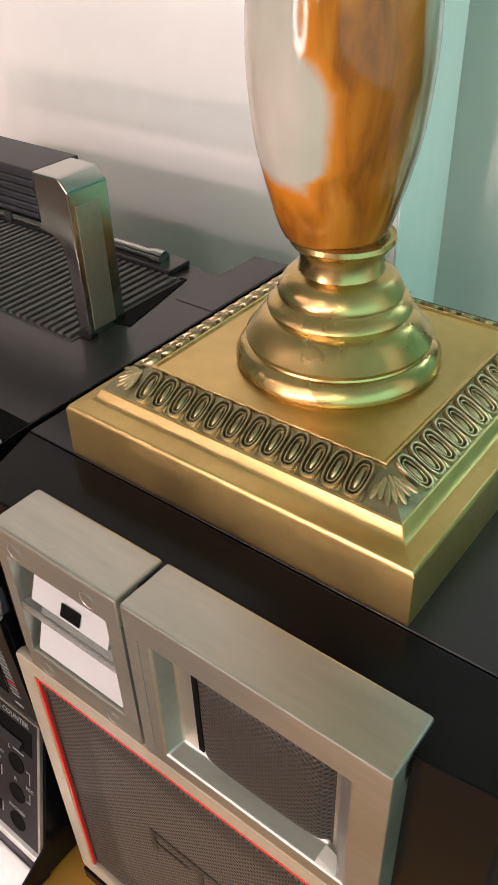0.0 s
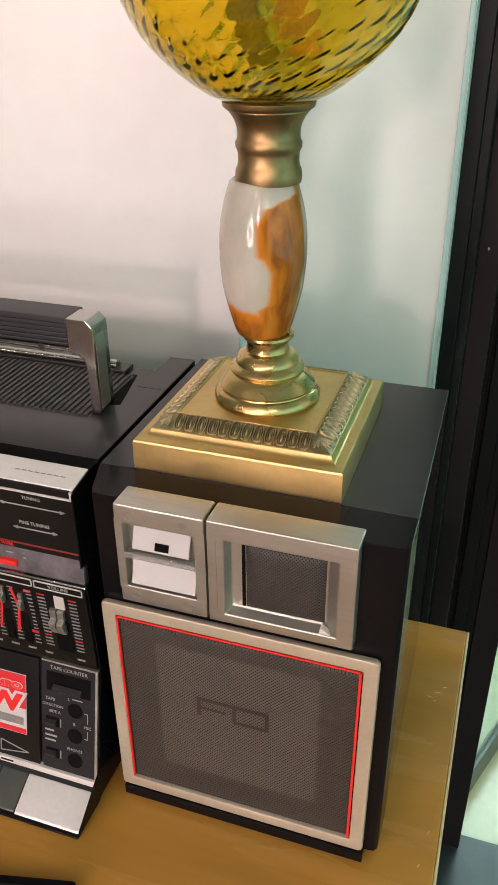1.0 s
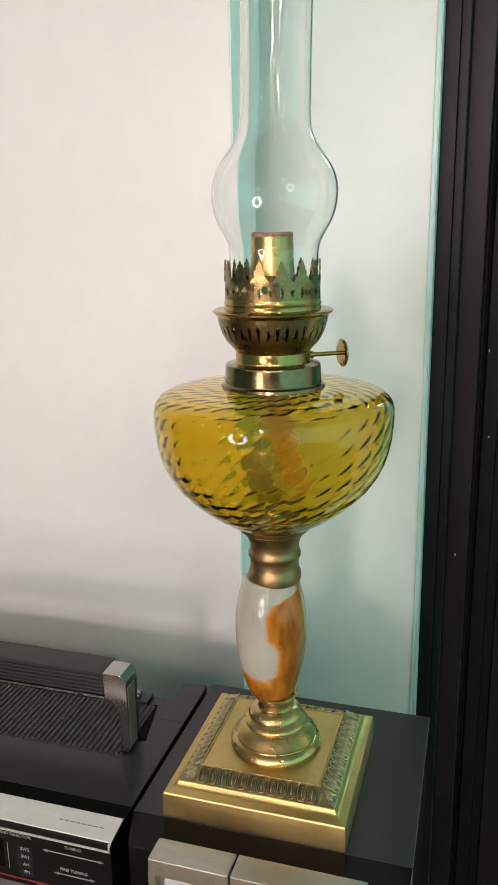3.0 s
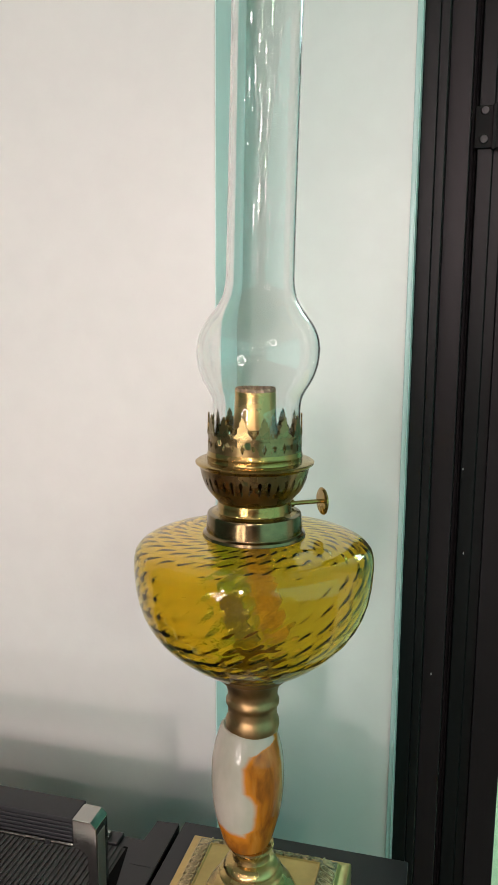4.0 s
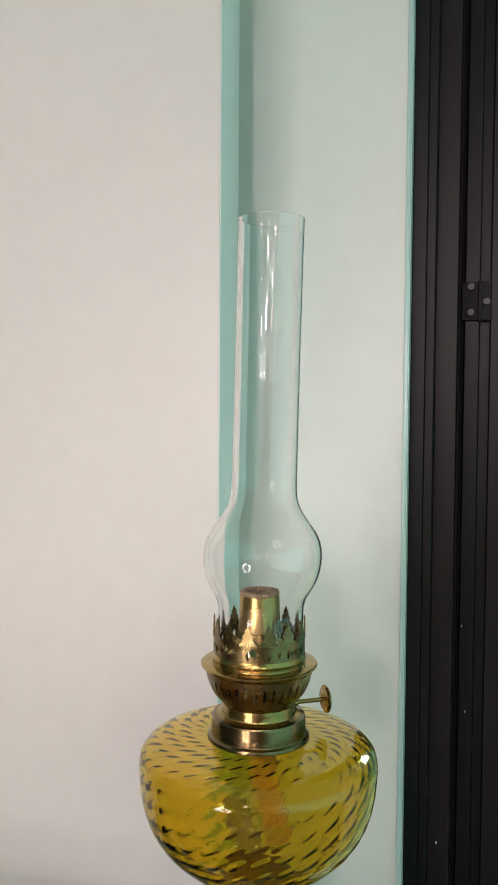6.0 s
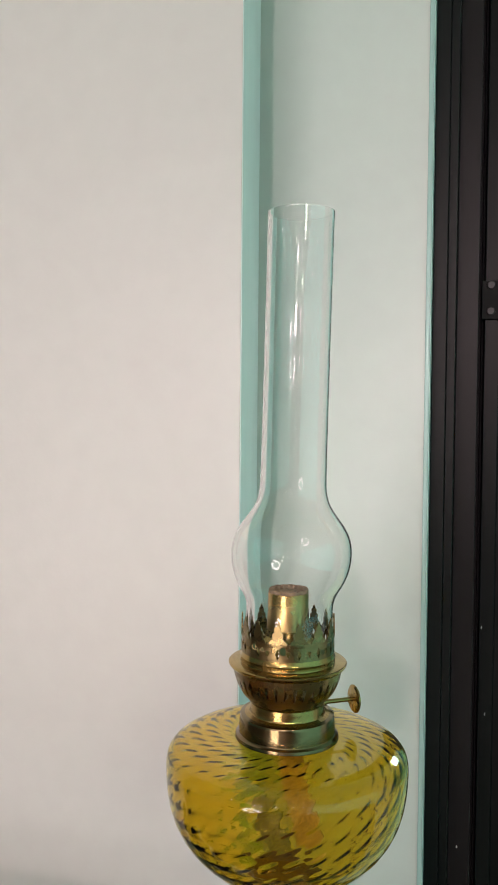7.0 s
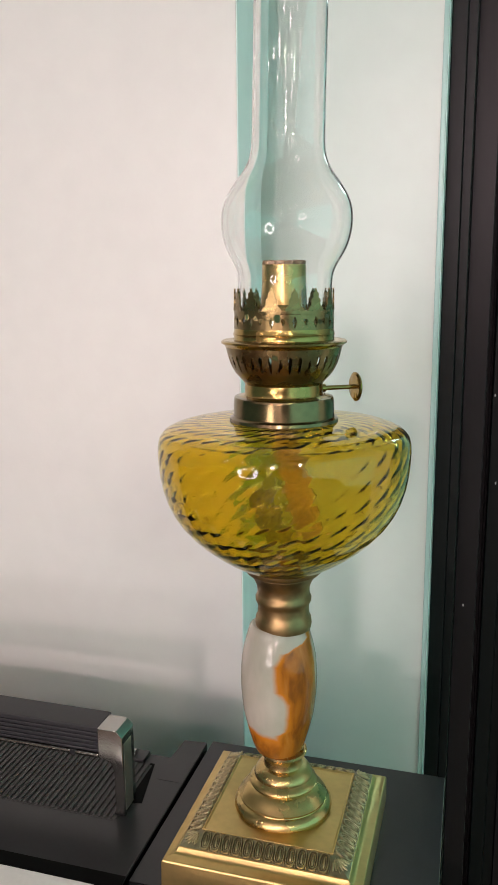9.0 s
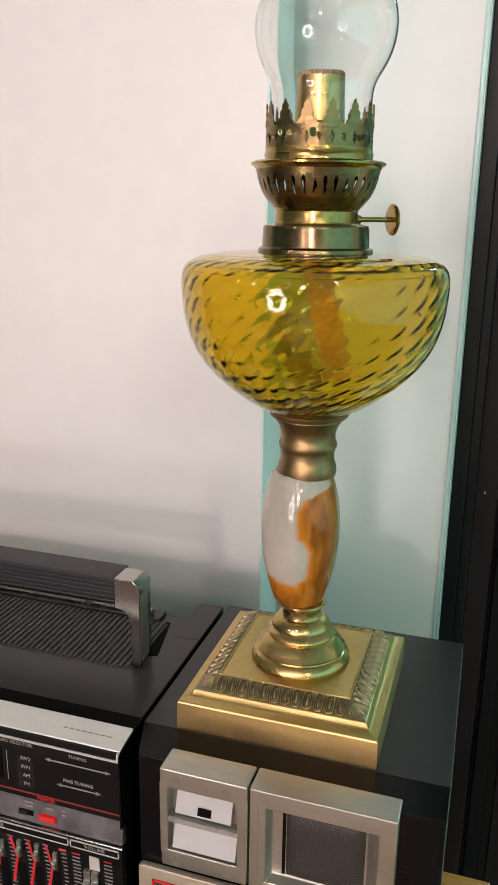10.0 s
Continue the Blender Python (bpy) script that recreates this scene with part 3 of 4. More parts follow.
part("clear_ledge", join(box(-0.525, -0.105, -0.918, -0.86, -0.318, -0.306, 0.003), box(-0.525, -0.105, -0.921, -0.914, -0.345, -0.306, 0.003)), SMOKE, trim_l)
screw = lathe([(-0.01, 0.034), (0.0015, 0.034), (0.0015, 0.029), (0.0004, 0.028), (0.0004, 0.024), (0.0015, 0.023), (0.0015, 0.01)], 24)
pieces("screw", screw, ALU, trim_l, [Matrix.Translation((x, yf, z)) @ Matrix.Rotation(radians(90), 4, "X") for x, z in ((-0.475, -0.062), (-0.165, -0.062), (-0.475, -0.60), (-0.165, -0.60))])

# right trim piece with the tweeter in its splayed recess
x0, x1 = -0.036, 0.770


def splay():
    bm = bmesh.new()
    loops = []
    for a0, a1, c0, c1, y in ((x0, x1, zb, zt, -0.84), (x0, x1, zb, zt, yf), (0.060, 0.675, -0.590, -0.100, yf), (0.080, 0.615, -0.572, -0.112, -0.862)):
        loops.append([bm.verts.new(p) for p in ((a0, y, c0), (a1, y, c0), (a1, y, c1), (a0, y, c1))])
    for a, b in zip(loops, loops[1:]):
        for k in range(4):
            j = (k + 1) % 4
            bm.faces.new((a[k], a[j], b[j], b[k]))
    bm.faces.new(loops[-1])
    bmesh.ops.recalc_face_normals(bm, faces=bm.faces)
    return bevel(bm, 0.010, 2)


trim_r = part("tweeter_surround", join(splay(), box(x0, x1, -0.88, yb, -0.09, zt - 0.001, 0.012), box(0.012, 0.018, yf - 0.003, yf + 0.01, -0.60, -0.10)), ALU, spk, "satin aluminium tweeter surround")
part("slit", box(0.142, 0.160, -0.868, -0.861, -0.555, -0.115), HOLE, trim_r)


def pillow(ax0, ax1, az0, az1, y, bulge, nx=18, nz=18):
    bm = bmesh.new()
    grid = []
    for j in range(nz + 1):
        row = []
        for i in range(nx + 1):
            u, w = 2 * i / nx - 1, 2 * j / nz - 1
            row.append(bm.verts.new((ax0 + (ax1 - ax0) * i / nx, y - bulge * ((1 - u ** 8) * (1 - w ** 8)) ** 0.5 * (1 - 0.12 * (u * u + w * w)), az0 + (az1 - az0) * j / nz)))
        grid.append(row)
    for j in range(nz):
        for i in range(nx):
            bm.faces.new((grid[j][i], grid[j][i + 1], grid[j + 1][i + 1], grid[j + 1][i]))
    return bm


part("tweeter_mesh", pillow(0.165, 0.602, -0.556, -0.118, -0.863, 0.040), FINE, trim_r, "domed black wire mesh", 80)
part("corner_tab", prism([(0.590, -0.552), (0.665, -0.598), (0.58, -0.598)], -0.918, -0.875, "y", 0.004), SILVER, trim_r)

part("pierced_edge", join(*[box(0.184 + 0.0165 * k, 0.193 + 0.0165 * k, -0.8745, -0.866, -0.142, -0.124, 0.002, 1) for k in range(25)]), GRIPEDGE, trim_r, "pierced folded edge of the mesh")

# grille with its frame and red line
gf = part("grille_frame", ring_frame(-0.738, 0.920, -2.345, -0.735, 0.088, -0.892, -0.846, 0.014), CHAMP, spk, "satin champagne aluminium grille frame")
part("red_line", join(box(-0.655, 0.827, -0.884, -0.868, -0.848, -0.834, 0.003), box(-0.655, -0.641, -0.884, -0.868, -2.255, -0.834, 0.003), box(0.811, 0.827, -0.884, -0.868, -2.262, -0.834, 0.003)), RED, gf, "bright red outline")
part("grille", pillow(-0.648, 0.822, -2.262, -0.842, -0.862, 0.016, 24, 24), CLOTH, spk, "perforated black metal grille", 80)
part("folded_edge", join(*[box(-0.635 + 0.0205 * k, -0.624 + 0.0205 * k, -0.8815, -0.87, -0.876, -0.853, 0.002, 1) for k in range(71)]), GRIPEDGE, gf, "pierced folded edge of the grille")
# worn badge on the grille, plain shapes
bars = ((-0.16, 0.30, -1.37, -1.345), (-0.16, -0.135, -1.50, -1.37), (0.275, 0.30, -1.475, -1.37), (0.07, 0.30, -1.50, -1.475), (0.07, 0.095, -1.475, -1.37), (-0.135, 0.03, -1.44, -1.42))
part("badge", join(*[box(xa, xb, -0.8812, -0.879, za, zb) for xa, xb, za, zb in bars]), BADGE, gf, "worn dark badge")

# ---- the oil lamp ----
AX, AY, LEAN_X = -0.006, 0.05, 0.002
lamp = thing("oil_lamp", "old oil lamp with onyx stem, amber glass font and chimney", "oil lamp", (AX, AY, 0))
PX, PY = -0.012, 0.060


def square_loft(profile):
    bm = bmesh.new()
    rings = [[bm.verts.new((PX + h * sx, PY + h * sy, z)) for sx, sy in ((-1, -1), (1, -1), (1, 1), (-1, 1))] for h, z in profile]
    for a, b in zip(rings, rings[1:]):
        for k in range(4):
            j = (k + 1) % 4
            bm.faces.new((a[k], a[j], b[j], b[k]))
    bm.faces.new(rings[0][::-1])
    bm.faces.new(rings[-1])
    bmesh.ops.recalc_face_normals(bm, faces=bm.faces)
    return bm


plinth = part("plinth", bevel(square_loft([(0.606, 0.0), (0.608, 0.012), (0.606, 0.172), (0.598, 0.186), (0.548, 0.200), (0.534, 0.212), (0.524, 0.232), (0.520, 0.236)]), 0.004, 2, 40), SATIN, lamp, "square stepped brass plinth")
part("ornament_bed", bevel(square_loft([(0.521, 0.2355), (0.512, 0.240), (0.480, 0.256), (0.445, 0.274), (0.420, 0.287), (0.407, 0.290), (0.402, 0.287)]), 0.003, 1, 40), PATINA, plinth, "dark patinated band of cast ornament")
part("top_plate", bevel(square_loft([(0.408, 0.2865), (0.410, 0.297), (0.402, 0.299), (0.394, 0.2905)]), 0.002, 1, 40), SATIN, plinth)


def oval(a, b, w, h, n=22, k=6):
    """A long rounded ring lying flat, long way along y."""
    def soft(c):
        return math.copysign(abs(c) ** 0.72, c)

    bm = bmesh.new()
    rings = []
    for i in range(n):
        t = 2 * math.pi * i / n
        rings.append([bm.verts.new(((a + w * math.cos(u)) * soft(math.cos(t)), (b + w * math.cos(u)) * soft(math.sin(t)), h * math.sin(u))) for u in [2 * math.pi * j / k for j in range(k)]])
    for i in range(n):
        for j in range(k):
            bm.faces.new((rings[i][j], rings[(i + 1) % n][j], rings[(i + 1) % n][(j + 1) % k], rings[i][(j + 1) % k]))
    return bm


def egg():
    """Two oval rings round a raised middle, with a dart beside them."""
    core = bmesh.new()
    bmesh.ops.create_icosphere(core, subdivisions=2, radius=1)
    core.transform(Matrix.Diagonal((0.0085, 0.032, 0.010, 1)))
    dart = bmesh.new()
    bmesh.ops.create_icosphere(dart, subdivisions=1, radius=1)
    dart.transform(Matrix.Translation((0.0335, -0.040, 0.0)) @ Matrix.Diagonal((0.0055, 0.022, 0.010, 1)))
    return join(oval(0.0262, 0.053, 0.0056, 0.012), oval(0.0150, 0.040, 0.0036, 0.008), core, dart)


slope = math.degrees(math.atan2(0.050, 0.095))
poses = []
for side in range(4):
    spin = Matrix.Translation((PX, PY, 0)) @ Matrix.Rotation(radians(90 * side), 4, "Z")
    for k in range(12):
        poses.append(spin @ Matrix.Translation(((k - 5.5) * 0.0665, -0.4655, 0.2675)) @ Matrix.Rotation(radians(slope), 4, "X"))
pieces("egg_ornament", egg(), CAST, plinth, poses, 60)
leaf = bmesh.new()
for k in range(-3, 4):
    rib = bmesh.new()
    bmesh.ops.create_icosphere(rib, subdivisions=2, radius=1)
    rib.transform(Matrix.Rotation(radians(k * 13), 4, "Z") @ Matrix.Translation((0, -0.055 - 0.012 * abs(k % 2), 0)) @ Matrix.Diagonal((0.009, 0.045 - 0.004 * abs(k), 0.007, 1)))
    leaf = join(leaf, rib)
tip = [Matrix.Translation((PX, PY, 0)) @ Matrix.Rotation(radians(90 * s + 45), 4, "Z") @ Matrix.Translation((0, -0.590, 0.286)) @ Matrix.Rotation(radians(19), 4, "X") for s in range(4)]
pieces("corner_leaf", leaf, CAST, plinth, tip, 60)

L = dict(cx=AX, cy=AY, lean=LEAN_X)
part("foot", lathe([(0.290, 0.308), (0.300, 0.314), (0.318, 0.312), (0.338, 0.300), (0.350, 0.288), (0.356, 0.274), (0.362, 0.272), (0.368, 0.280), (0.378, 0.281), (0.388, 0.272), (0.400, 0.262),
                    (0.425, 0.243), (0.442, 0.225), (0.448, 0.212), (0.452, 0.206), (0.458, 0.212), (0.470, 0.216), (0.482, 0.211), (0.492, 0.200), (0.500, 0.188), (0.506, 0.183), (0.52, 0.185),
                    (0.535, 0.178), (0.552, 0.169), (0.566, 0.155), (0.574, 0.140), (0.580, 0.126), (0.605, 0.120), (0.630, 0.122), (0.645, 0.127), (0.655, 0.142), (0.668, 0.152), (0.682, 0.150), (0.690, 0.135)], 112, **L), BRASS, lamp, "turned stepped brass foot")
part("stem", lathe([(z, r * 1.09) for z, r in [(0.680, 0.118), (0.684, 0.134), (0.71, 0.146), (0.745, 0.157), (0.785, 0.167), (0.83, 0.179), (0.87, 0.188), (0.92, 0.199), (0.97, 0.207), (1.03, 0.213), (1.10, 0.2185), (1.17, 0.220),
                    (1.24, 0.218), (1.31, 0.213), (1.37, 0.204), (1.42, 0.193), (1.47, 0.180), (1.515, 0.167), (1.53, 0.15)]], 96, cx=AX - 0.028, cy=AY, lean=LEAN_X), ONYX, lamp, "polished white and orange banded onyx stem")
part("neck", lathe([(1.512, 0.155), (1.516, 0.170), (1.545, 0.175), (1.580, 0.171), (1.598, 0.162), (1.620, 0.158), (1.655, 0.158), (1.672, 0.162), (1.690, 0.171), (1.712, 0.172), (1.728, 0.163), (1.745, 0.160),
                    (1.775, 0.161), (1.800, 0.168), (1.830, 0.182), (1.855, 0.200), (1.862, 0.207), (1.868, 0.207), (1.872, 0.222), (1.884, 0.233), (1.905, 0.236), (1.915, 0.20)], 96, **L), NECK, lamp, "ringed bronze-toned neck")

outer = [(1.905, 0.10), (1.906, 0.20), (1.916, 0.250), (1.940, 0.304), (1.980, 0.368), (2.03, 0.437), (2.08, 0.498), (2.14, 0.560), (2.20, 0.611), (2.27, 0.655), (2.34, 0.687), (2.42, 0.711),
         (2.50, 0.725), (2.57, 0.731), (2.63, 0.734), (2.68, 0.732), (2.720, 0.722), (2.752, 0.696), (2.775, 0.650), (2.790, 0.595), (2.799, 0.53), (2.805, 0.45), (2.809, 0.37), (2.811, 0.30)]


def resample(profile, count):
    pts = np.array(profile)
    d = np.r_[0, np.cumsum(np.hypot(*np.diff(pts, axis=0).T))]
    # rounded corners: a smoothed curve through the turning points
    s = np.linspace(0, d[-1], count)
    z, r = np.interp(s, d, pts[:, 0]), np.interp(s, d, pts[:, 1])
    for _ in range(3):
        z[1:-1], r[1:-1] = (z[:-2] + 2 * z[1:-1] + z[2:]) / 4, (r[:-2] + 2 * r[1:-1] + r[2:]) / 4
    return list(zip(z, r)), s / d[-1]


outer = [(z, r * 1.014) for z, r in outer]
prof, along = resample(outer, 330)
tang = np.gradient(np.array(prof), axis=0)
tang /= np.hypot(*tang.T)[:, None]
inner = [(z + 0.022 * tr, max(r - 0.022 * tz, 0.05)) for (z, r), (tz, tr) in zip(prof, tang)][::-1]


def quilt(k, phi):
    """Twisted optic pattern blown into the glass, as dimples on its inside."""
    if k < len(prof):
        return 0.0, 0.0
    j = 2 * len(prof) - 1 - k
    s = along[j]
    fade = min(1.0, max(0.0, (s - 0.08) * 6)) * min(1.0, max(0.0, (0.99 - s) * 12)) * (1.0 if s < 0.7 else 0.7)
    d = 0.0068 * fade * max(0.0, math.cos(16 * phi + 4 * s) * math.cos(88 * s - 24 * phi))
    return -d * tang[j][1], d * tang[j][0]


font = part("font", lathe(prof + inner, 304, closed=True, shape=quilt, **L), AMBER, lamp, "amber glass oil font with a twisted diamond pattern", 80)
part("wick", prism([(0.07, 2.10), (0.24, 2.13), (0.19, 2.32), (0.12, 2.55), (0.06, 2.85), (-0.09, 2.85), (-0.05, 2.55), (0.02, 2.3)], AY + 0.02, AY + 0.045, "y", 0.006), WICK, lamp, "tan cotton wick inside the font")
# Olive sheet added for the greenish patch that shows through the amber glass.
part("green_patch", prism([(-0.22, 2.40), (-0.08, 2.44), (-0.03, 2.24), (0.09, 2.10), (-0.08, 2.07), (-0.19, 2.22)], AY - 0.05, AY - 0.03, "y", 0.006), OLIVE, lamp, "olive-green sheet for the green patch in the glass")

burner = part("burner", join(
    lathe([(2.940, 0.20), (2.956, 0.262), (2.962, 0.234), (2.972, 0.228), (3.000, 0.229), (3.025, 0.226), (3.034, 0.232), (3.046, 0.240), (3.050, 0.16)], 96, **L),
    lathe([(3.240, 0.338), (3.252, 0.345), (3.262, 0.362), (3.272, 0.364), (3.280, 0.352), (3.283, 0.292), (3.300, 0.289), (3.315, 0.294), (3.325, 0.289), (3.345, 0.287), (3.345, 0.270), (3.262, 0.270), (3.250, 0.325)], 96, closed=True, **L)),
    OLDBRASS, lamp, "aged brass burner with a pierced gallery")
part("collar", lathe([(2.796, 0.25), (2.797, 0.315), (2.806, 0.320), (2.828, 0.316), (2.836, 0.300), (2.842, 0.296), (2.935, 0.293), (2.950, 0.288), (2.956, 0.262), (2.958, 0.22)], 96, **L), DARKBRASS, burner, "dark browned brass collar")


def pierced(profile, cells, holes, thick=0.008, cols=20, rows=6):
    """A turned band of cells, each with an opening cut through it. profile is a list of (z, r); a hole gives its half width and half height as shares
    of the cell, as a function of the angle round its middle."""
    zs, rs = np.array(profile).T
    steps = np.linspace(0, 1, len(zs))
    bm = bmesh.new()
    cx, cy = AX + LEAN_X * 3.2, AY

    def vert(u, v, inset):
        r = np.interp(v, steps, rs) - inset
        phi = 2 * math.pi * u / cells
        return bm.verts.new((cx + r * math.sin(phi), cy - r * math.cos(phi), np.interp(v, steps, zs)))

    for c in range(cells):
        hole = holes[c % len(holes)]
        loops = []
        for inset in (0.0, thick):
            rim, cut = [], []
            for k in range(cols):
                a = 2 * math.pi * (k + 0.5) / cols
                ca, sa = math.cos(a), math.sin(a)
                m = max(abs(ca), abs(sa))
                rim.append(vert(c + 0.5 * ca / m, 0.5 + 0.5 * sa / m, inset))
                hx, hz = hole(a)
                cut.append(vert(c + hx, 0.5 + hz, inset))
            loops.append((rim, cut))
        for k in range(cols):
            j = (k + 1) % cols
            for rim, cut in loops:
                bm.faces.new((rim[k], rim[j], cut[j], cut[k]))
            bm.faces.new((loops[0][1][k], loops[0][1][j], loops[1][1][j], loops[1][1][k]))
            bm.faces.new((loops[0][0][k], loops[1][0][k], loops[1][0][j], loops[0][0][j]))
    bmesh.ops.remove_doubles(bm, verts=bm.verts, dist=0.0004)
    return bm


def slot(a):
    """A tall opening with a waist, wider at its head."""
    return (0.21 + 0.10 * math.sin(a)) * math.cos(a) * (0.55 + 0.45 * abs(math.sin(2 * a))), 0.43 * math.sin(a)


def leaf_cut(a):
    """A pair of leaves, cut as one leaning opening."""
    return 0.25 * math.cos(a) * (0.7 + 0.3 * math.cos(3 * a)) + 0.10 * math.sin(a), 0.36 * math.sin(a) * (0.8 + 0.2 * math.cos(4 * a))


def diamond(a):
    k = 1 / (abs(math.cos(a)) + abs(math.sin(a)))
    return 0.24 * k * math.cos(a), 0.44 * k * math.sin(a)


def heart(a):
    return 0.24 * math.cos(a) * (0.75 + 0.25 * math.sin(a)), 0.05 + 0.28 * math.sin(a) * (1.0 if math.sin(a) < 0 else 0.6 + 0.4 * abs(math.cos(a)))


def round_burner(n, z=0.0, off=0.0):
    return [Matrix.Translation((AX + LEAN_X * 3.2, AY, z)) @ Matrix.Rotation(2 * math.pi * (k + off) / n, 4, "Z") for k in range(n)]


part("gallery_cup", lathe([(3.042, 0.238), (3.062, 0.2555), (3.085, 0.277), (3.098, 0.2865), (3.098, 0.279), (3.090, 0.270), (3.066, 0.248), (3.042, 0.229)], 96, closed=True, **L), BRONZE, burner)
part("gallery", pierced([(3.098, 0.2865), (3.115, 0.2955), (3.130, 0.304), (3.150, 0.312), (3.17, 0.319), (3.19, 0.325), (3.210, 0.330)], 36, (slot, leaf_cut, slot)), BRONZE, burner, "browned brass gallery pierced with small openings")
part("gallery_band", lathe([(3.209, 0.3295), (3.245, 0.338), (3.245, 0.328), (3.209, 0.3195)], 96, closed=True, **L), BRONZE, burner)
part("crown", pierced([(3.345, 0.287), (3.375, 0.2865), (3.400, 0.286), (3.430, 0.2855)], 28, (diamond, heart)), BRONZE, burner, "brass crown pierced with diamonds and hearts")
part("crown_band", lathe([(3.429, 0.286), (3.432, 0.287), (3.450, 0.2865), (3.453, 0.276), (3.429, 0.276)], 96, closed=True, **L), BRONZE, burner)
half = [(0.056, 3.448), (0.050, 3.462), (0.036, 3.474), (0.030, 3.490), (0.033, 3.503), (0.028, 3.514), (0.016, 3.521), (0.020, 3.533), (0.017, 3.545), (0.007, 3.553), (0.003, 3.570)]
flame = prism([(-x, z) for x, z in half] + [(x, z) for x, z in half[::-1]], -0.286, -0.277, "y")
pieces("crown_prong", flame, BRONZE, burner, round_burner(14), 50)
part("burner_cone", lathe([(3.30, 0.27), (3.36, 0.262), (3.40, 0.20), (3.44, 0.145), (3.48, 0.132)], 64, **L), OLDBRASS, burner)
part("wick_tube", lathe([(3.40, 0.138), (3.50, 0.131), (3.60, 0.126), (3.700, 0.124), (3.704, 0.115), (3.62, 0.112)], 64, **L), BRASS, burner, "bright brass wick tube")
part("wick_end", lathe([(3.66, 0.112), (3.712, 0.121), (3.722, 0.118), (3.724, 0.09), (3.70, 0.085)], 48, shape=lambda k, phi: (0.006 * math.sin(23 * phi) * math.sin(9 * phi), 0.005 * math.sin(31 * phi)), **L), CHARRED, burner, "charred wick end")
kx, ky, kz = 0.84, 0.54, 2.985
key = part("wick_winder", join(rod((AX + 0.20 * kx, AY + 0.20 * ky, kz), (AX + 0.455 * kx, AY + 0.455 * ky, kz), 0.014, 16), rod((AX + 0.20 * kx, AY + 0.20 * ky, kz), (AX + 0.265 * kx, AY + 0.265 * ky, kz), 0.024, 16)), OLDBRASS, burner, "small brass wick winder")
wheel = lathe([(-0.012, 0.03), (-0.011, 0.076), (-0.004, 0.086), (0.005, 0.086), (0.010, 0.078), (0.006, 0.060), (0.010, 0.025)], 40, shape=lambda k, phi: (0.0, 0.0015 * math.sin(36 * phi) if k in (2, 3) else 0.0))
pieces("wheel", wheel, OLDBRASS, key, [Matrix.Translation((AX + 0.462 * kx, AY + 0.462 * ky, kz)) @ Vector((kx, ky, 0)).to_track_quat("Z", "Y").to_matrix().to_4x4()])

ch = [(3.345, 0.262), (3.50, 0.2625), (3.60, 0.2625), (3.645, 0.265), (3.675, 0.275), (3.70, 0.288), (3.735, 0.311), (3.775, 0.332), (3.82, 0.350), (3.88, 0.363), (3.945, 0.3675), (4.005, 0.362), (4.06, 0.345),
      (4.105, 0.320), (4.15, 0.288), (4.19, 0.258), (4.225, 0.234), (4.26, 0.217), (4.30, 0.206), (4.36, 0.2005), (4.6, 0.199), (5.0, 0.1985), (5.4, 0.1985), (5.8, 0.199), (5.97, 0.1995), (5.995, 0.2015), (6.008, 0.2005)]
ch, _ = resample(ch, 130)
chimney = part("chimney", lathe([(z, r * 1.012) for z, r in ch] + [(z, r * 1.012 - 0.0105) for z, r in ch[::-1]], 112, cx=AX - 0.058, cy=AY, closed=True, lean=0.0205), CLEAR, lamp, "clear glass chimney with a round bulb", 80)
chimney.visible_shadow = False

# ring light on a stand in the hall, seen only in the reflections
RX, RY, RZ = -3.8, -13.0, 0.8
lightr = thing("ring_light", "white ring light on a slim black stand", "ring light", (RX, RY, FLOOR_Z))
torus = lathe([(0.12 * math.sin(a * math.pi / 6), 1.62 + 0.42 * math.cos(a * math.pi / 6)) for a in range(12)], 64, closed=True)
torus.transform(Matrix.Translation((RX, RY, RZ)) @ Matrix.Rotation(radians(-16), 4, "Z") @ Matrix.Rotation(radians(90), 4, "X"))
part("ring", torus, GLOW, lightr, "glowing white ring")
part("stand", join(rod((RX, RY, FLOOR_Z), (RX, RY, RZ - 2.1), 0.12, 12), rod((RX, RY, FLOOR_Z), (RX, RY, FLOOR_Z + 0.25), 2.0, 32, 0.4)), RUBBER, lightr)

# ---- the middle part of the portable stereo ----
XR, XL = -0.862, -4.05
deck = thing("cassette_recorder", "black and silver portable cassette stereo with equaliser sliders", "cassette player", (-2.4, 0, TZ))
side = [(0.74, TZ + 0.05), (0.74, 0.0), (-0.60, 0.0), (-0.625, -0.010), (-0.80, -0.05), (-0.815, -0.50), (-0.79, -0.52), (-0.79, -0.70), (-0.815, -0.72), (-0.80, -1.40), (-0.98, -2.18), (-1.0, -2.25), (-1.28, -2.42), (-1.28, TZ + 0.05)]
body = part("body", join(prism(side, XL, XR - 0.004, "x", 0.008, 2), prism([(-1.075, 0.72), (-1.052, 0.985), (-0.868, 1.0), (-0.868, 0.72)], TZ + 0.05, -0.004, "z"), prism([(-1.068, 0.45), (-1.052, 0.985), (-0.868, 1.0), (-0.868, 0.45)], -0.02, 0.0025, "z")), BLACK, deck, "black plastic body")
cheek = [(0.98, TZ + 0.05), (0.98, 0.001), (-0.61, 0.001), (-0.66, -0.006), (-0.855, -0.045), (-0.855, -0.56), (-0.80, -0.56), (-0.80, -0.70), (-0.83, -0.70), (-0.80, -1.41), (-0.985, -2.18), (-1.30, -2.40), (-1.30, TZ + 0.05)]
part("end_cheek", prism(cheek, XR - 0.006, XR + 0.006, "x", 0.006, 2), GLOSS, deck, "glossy black end cheek")
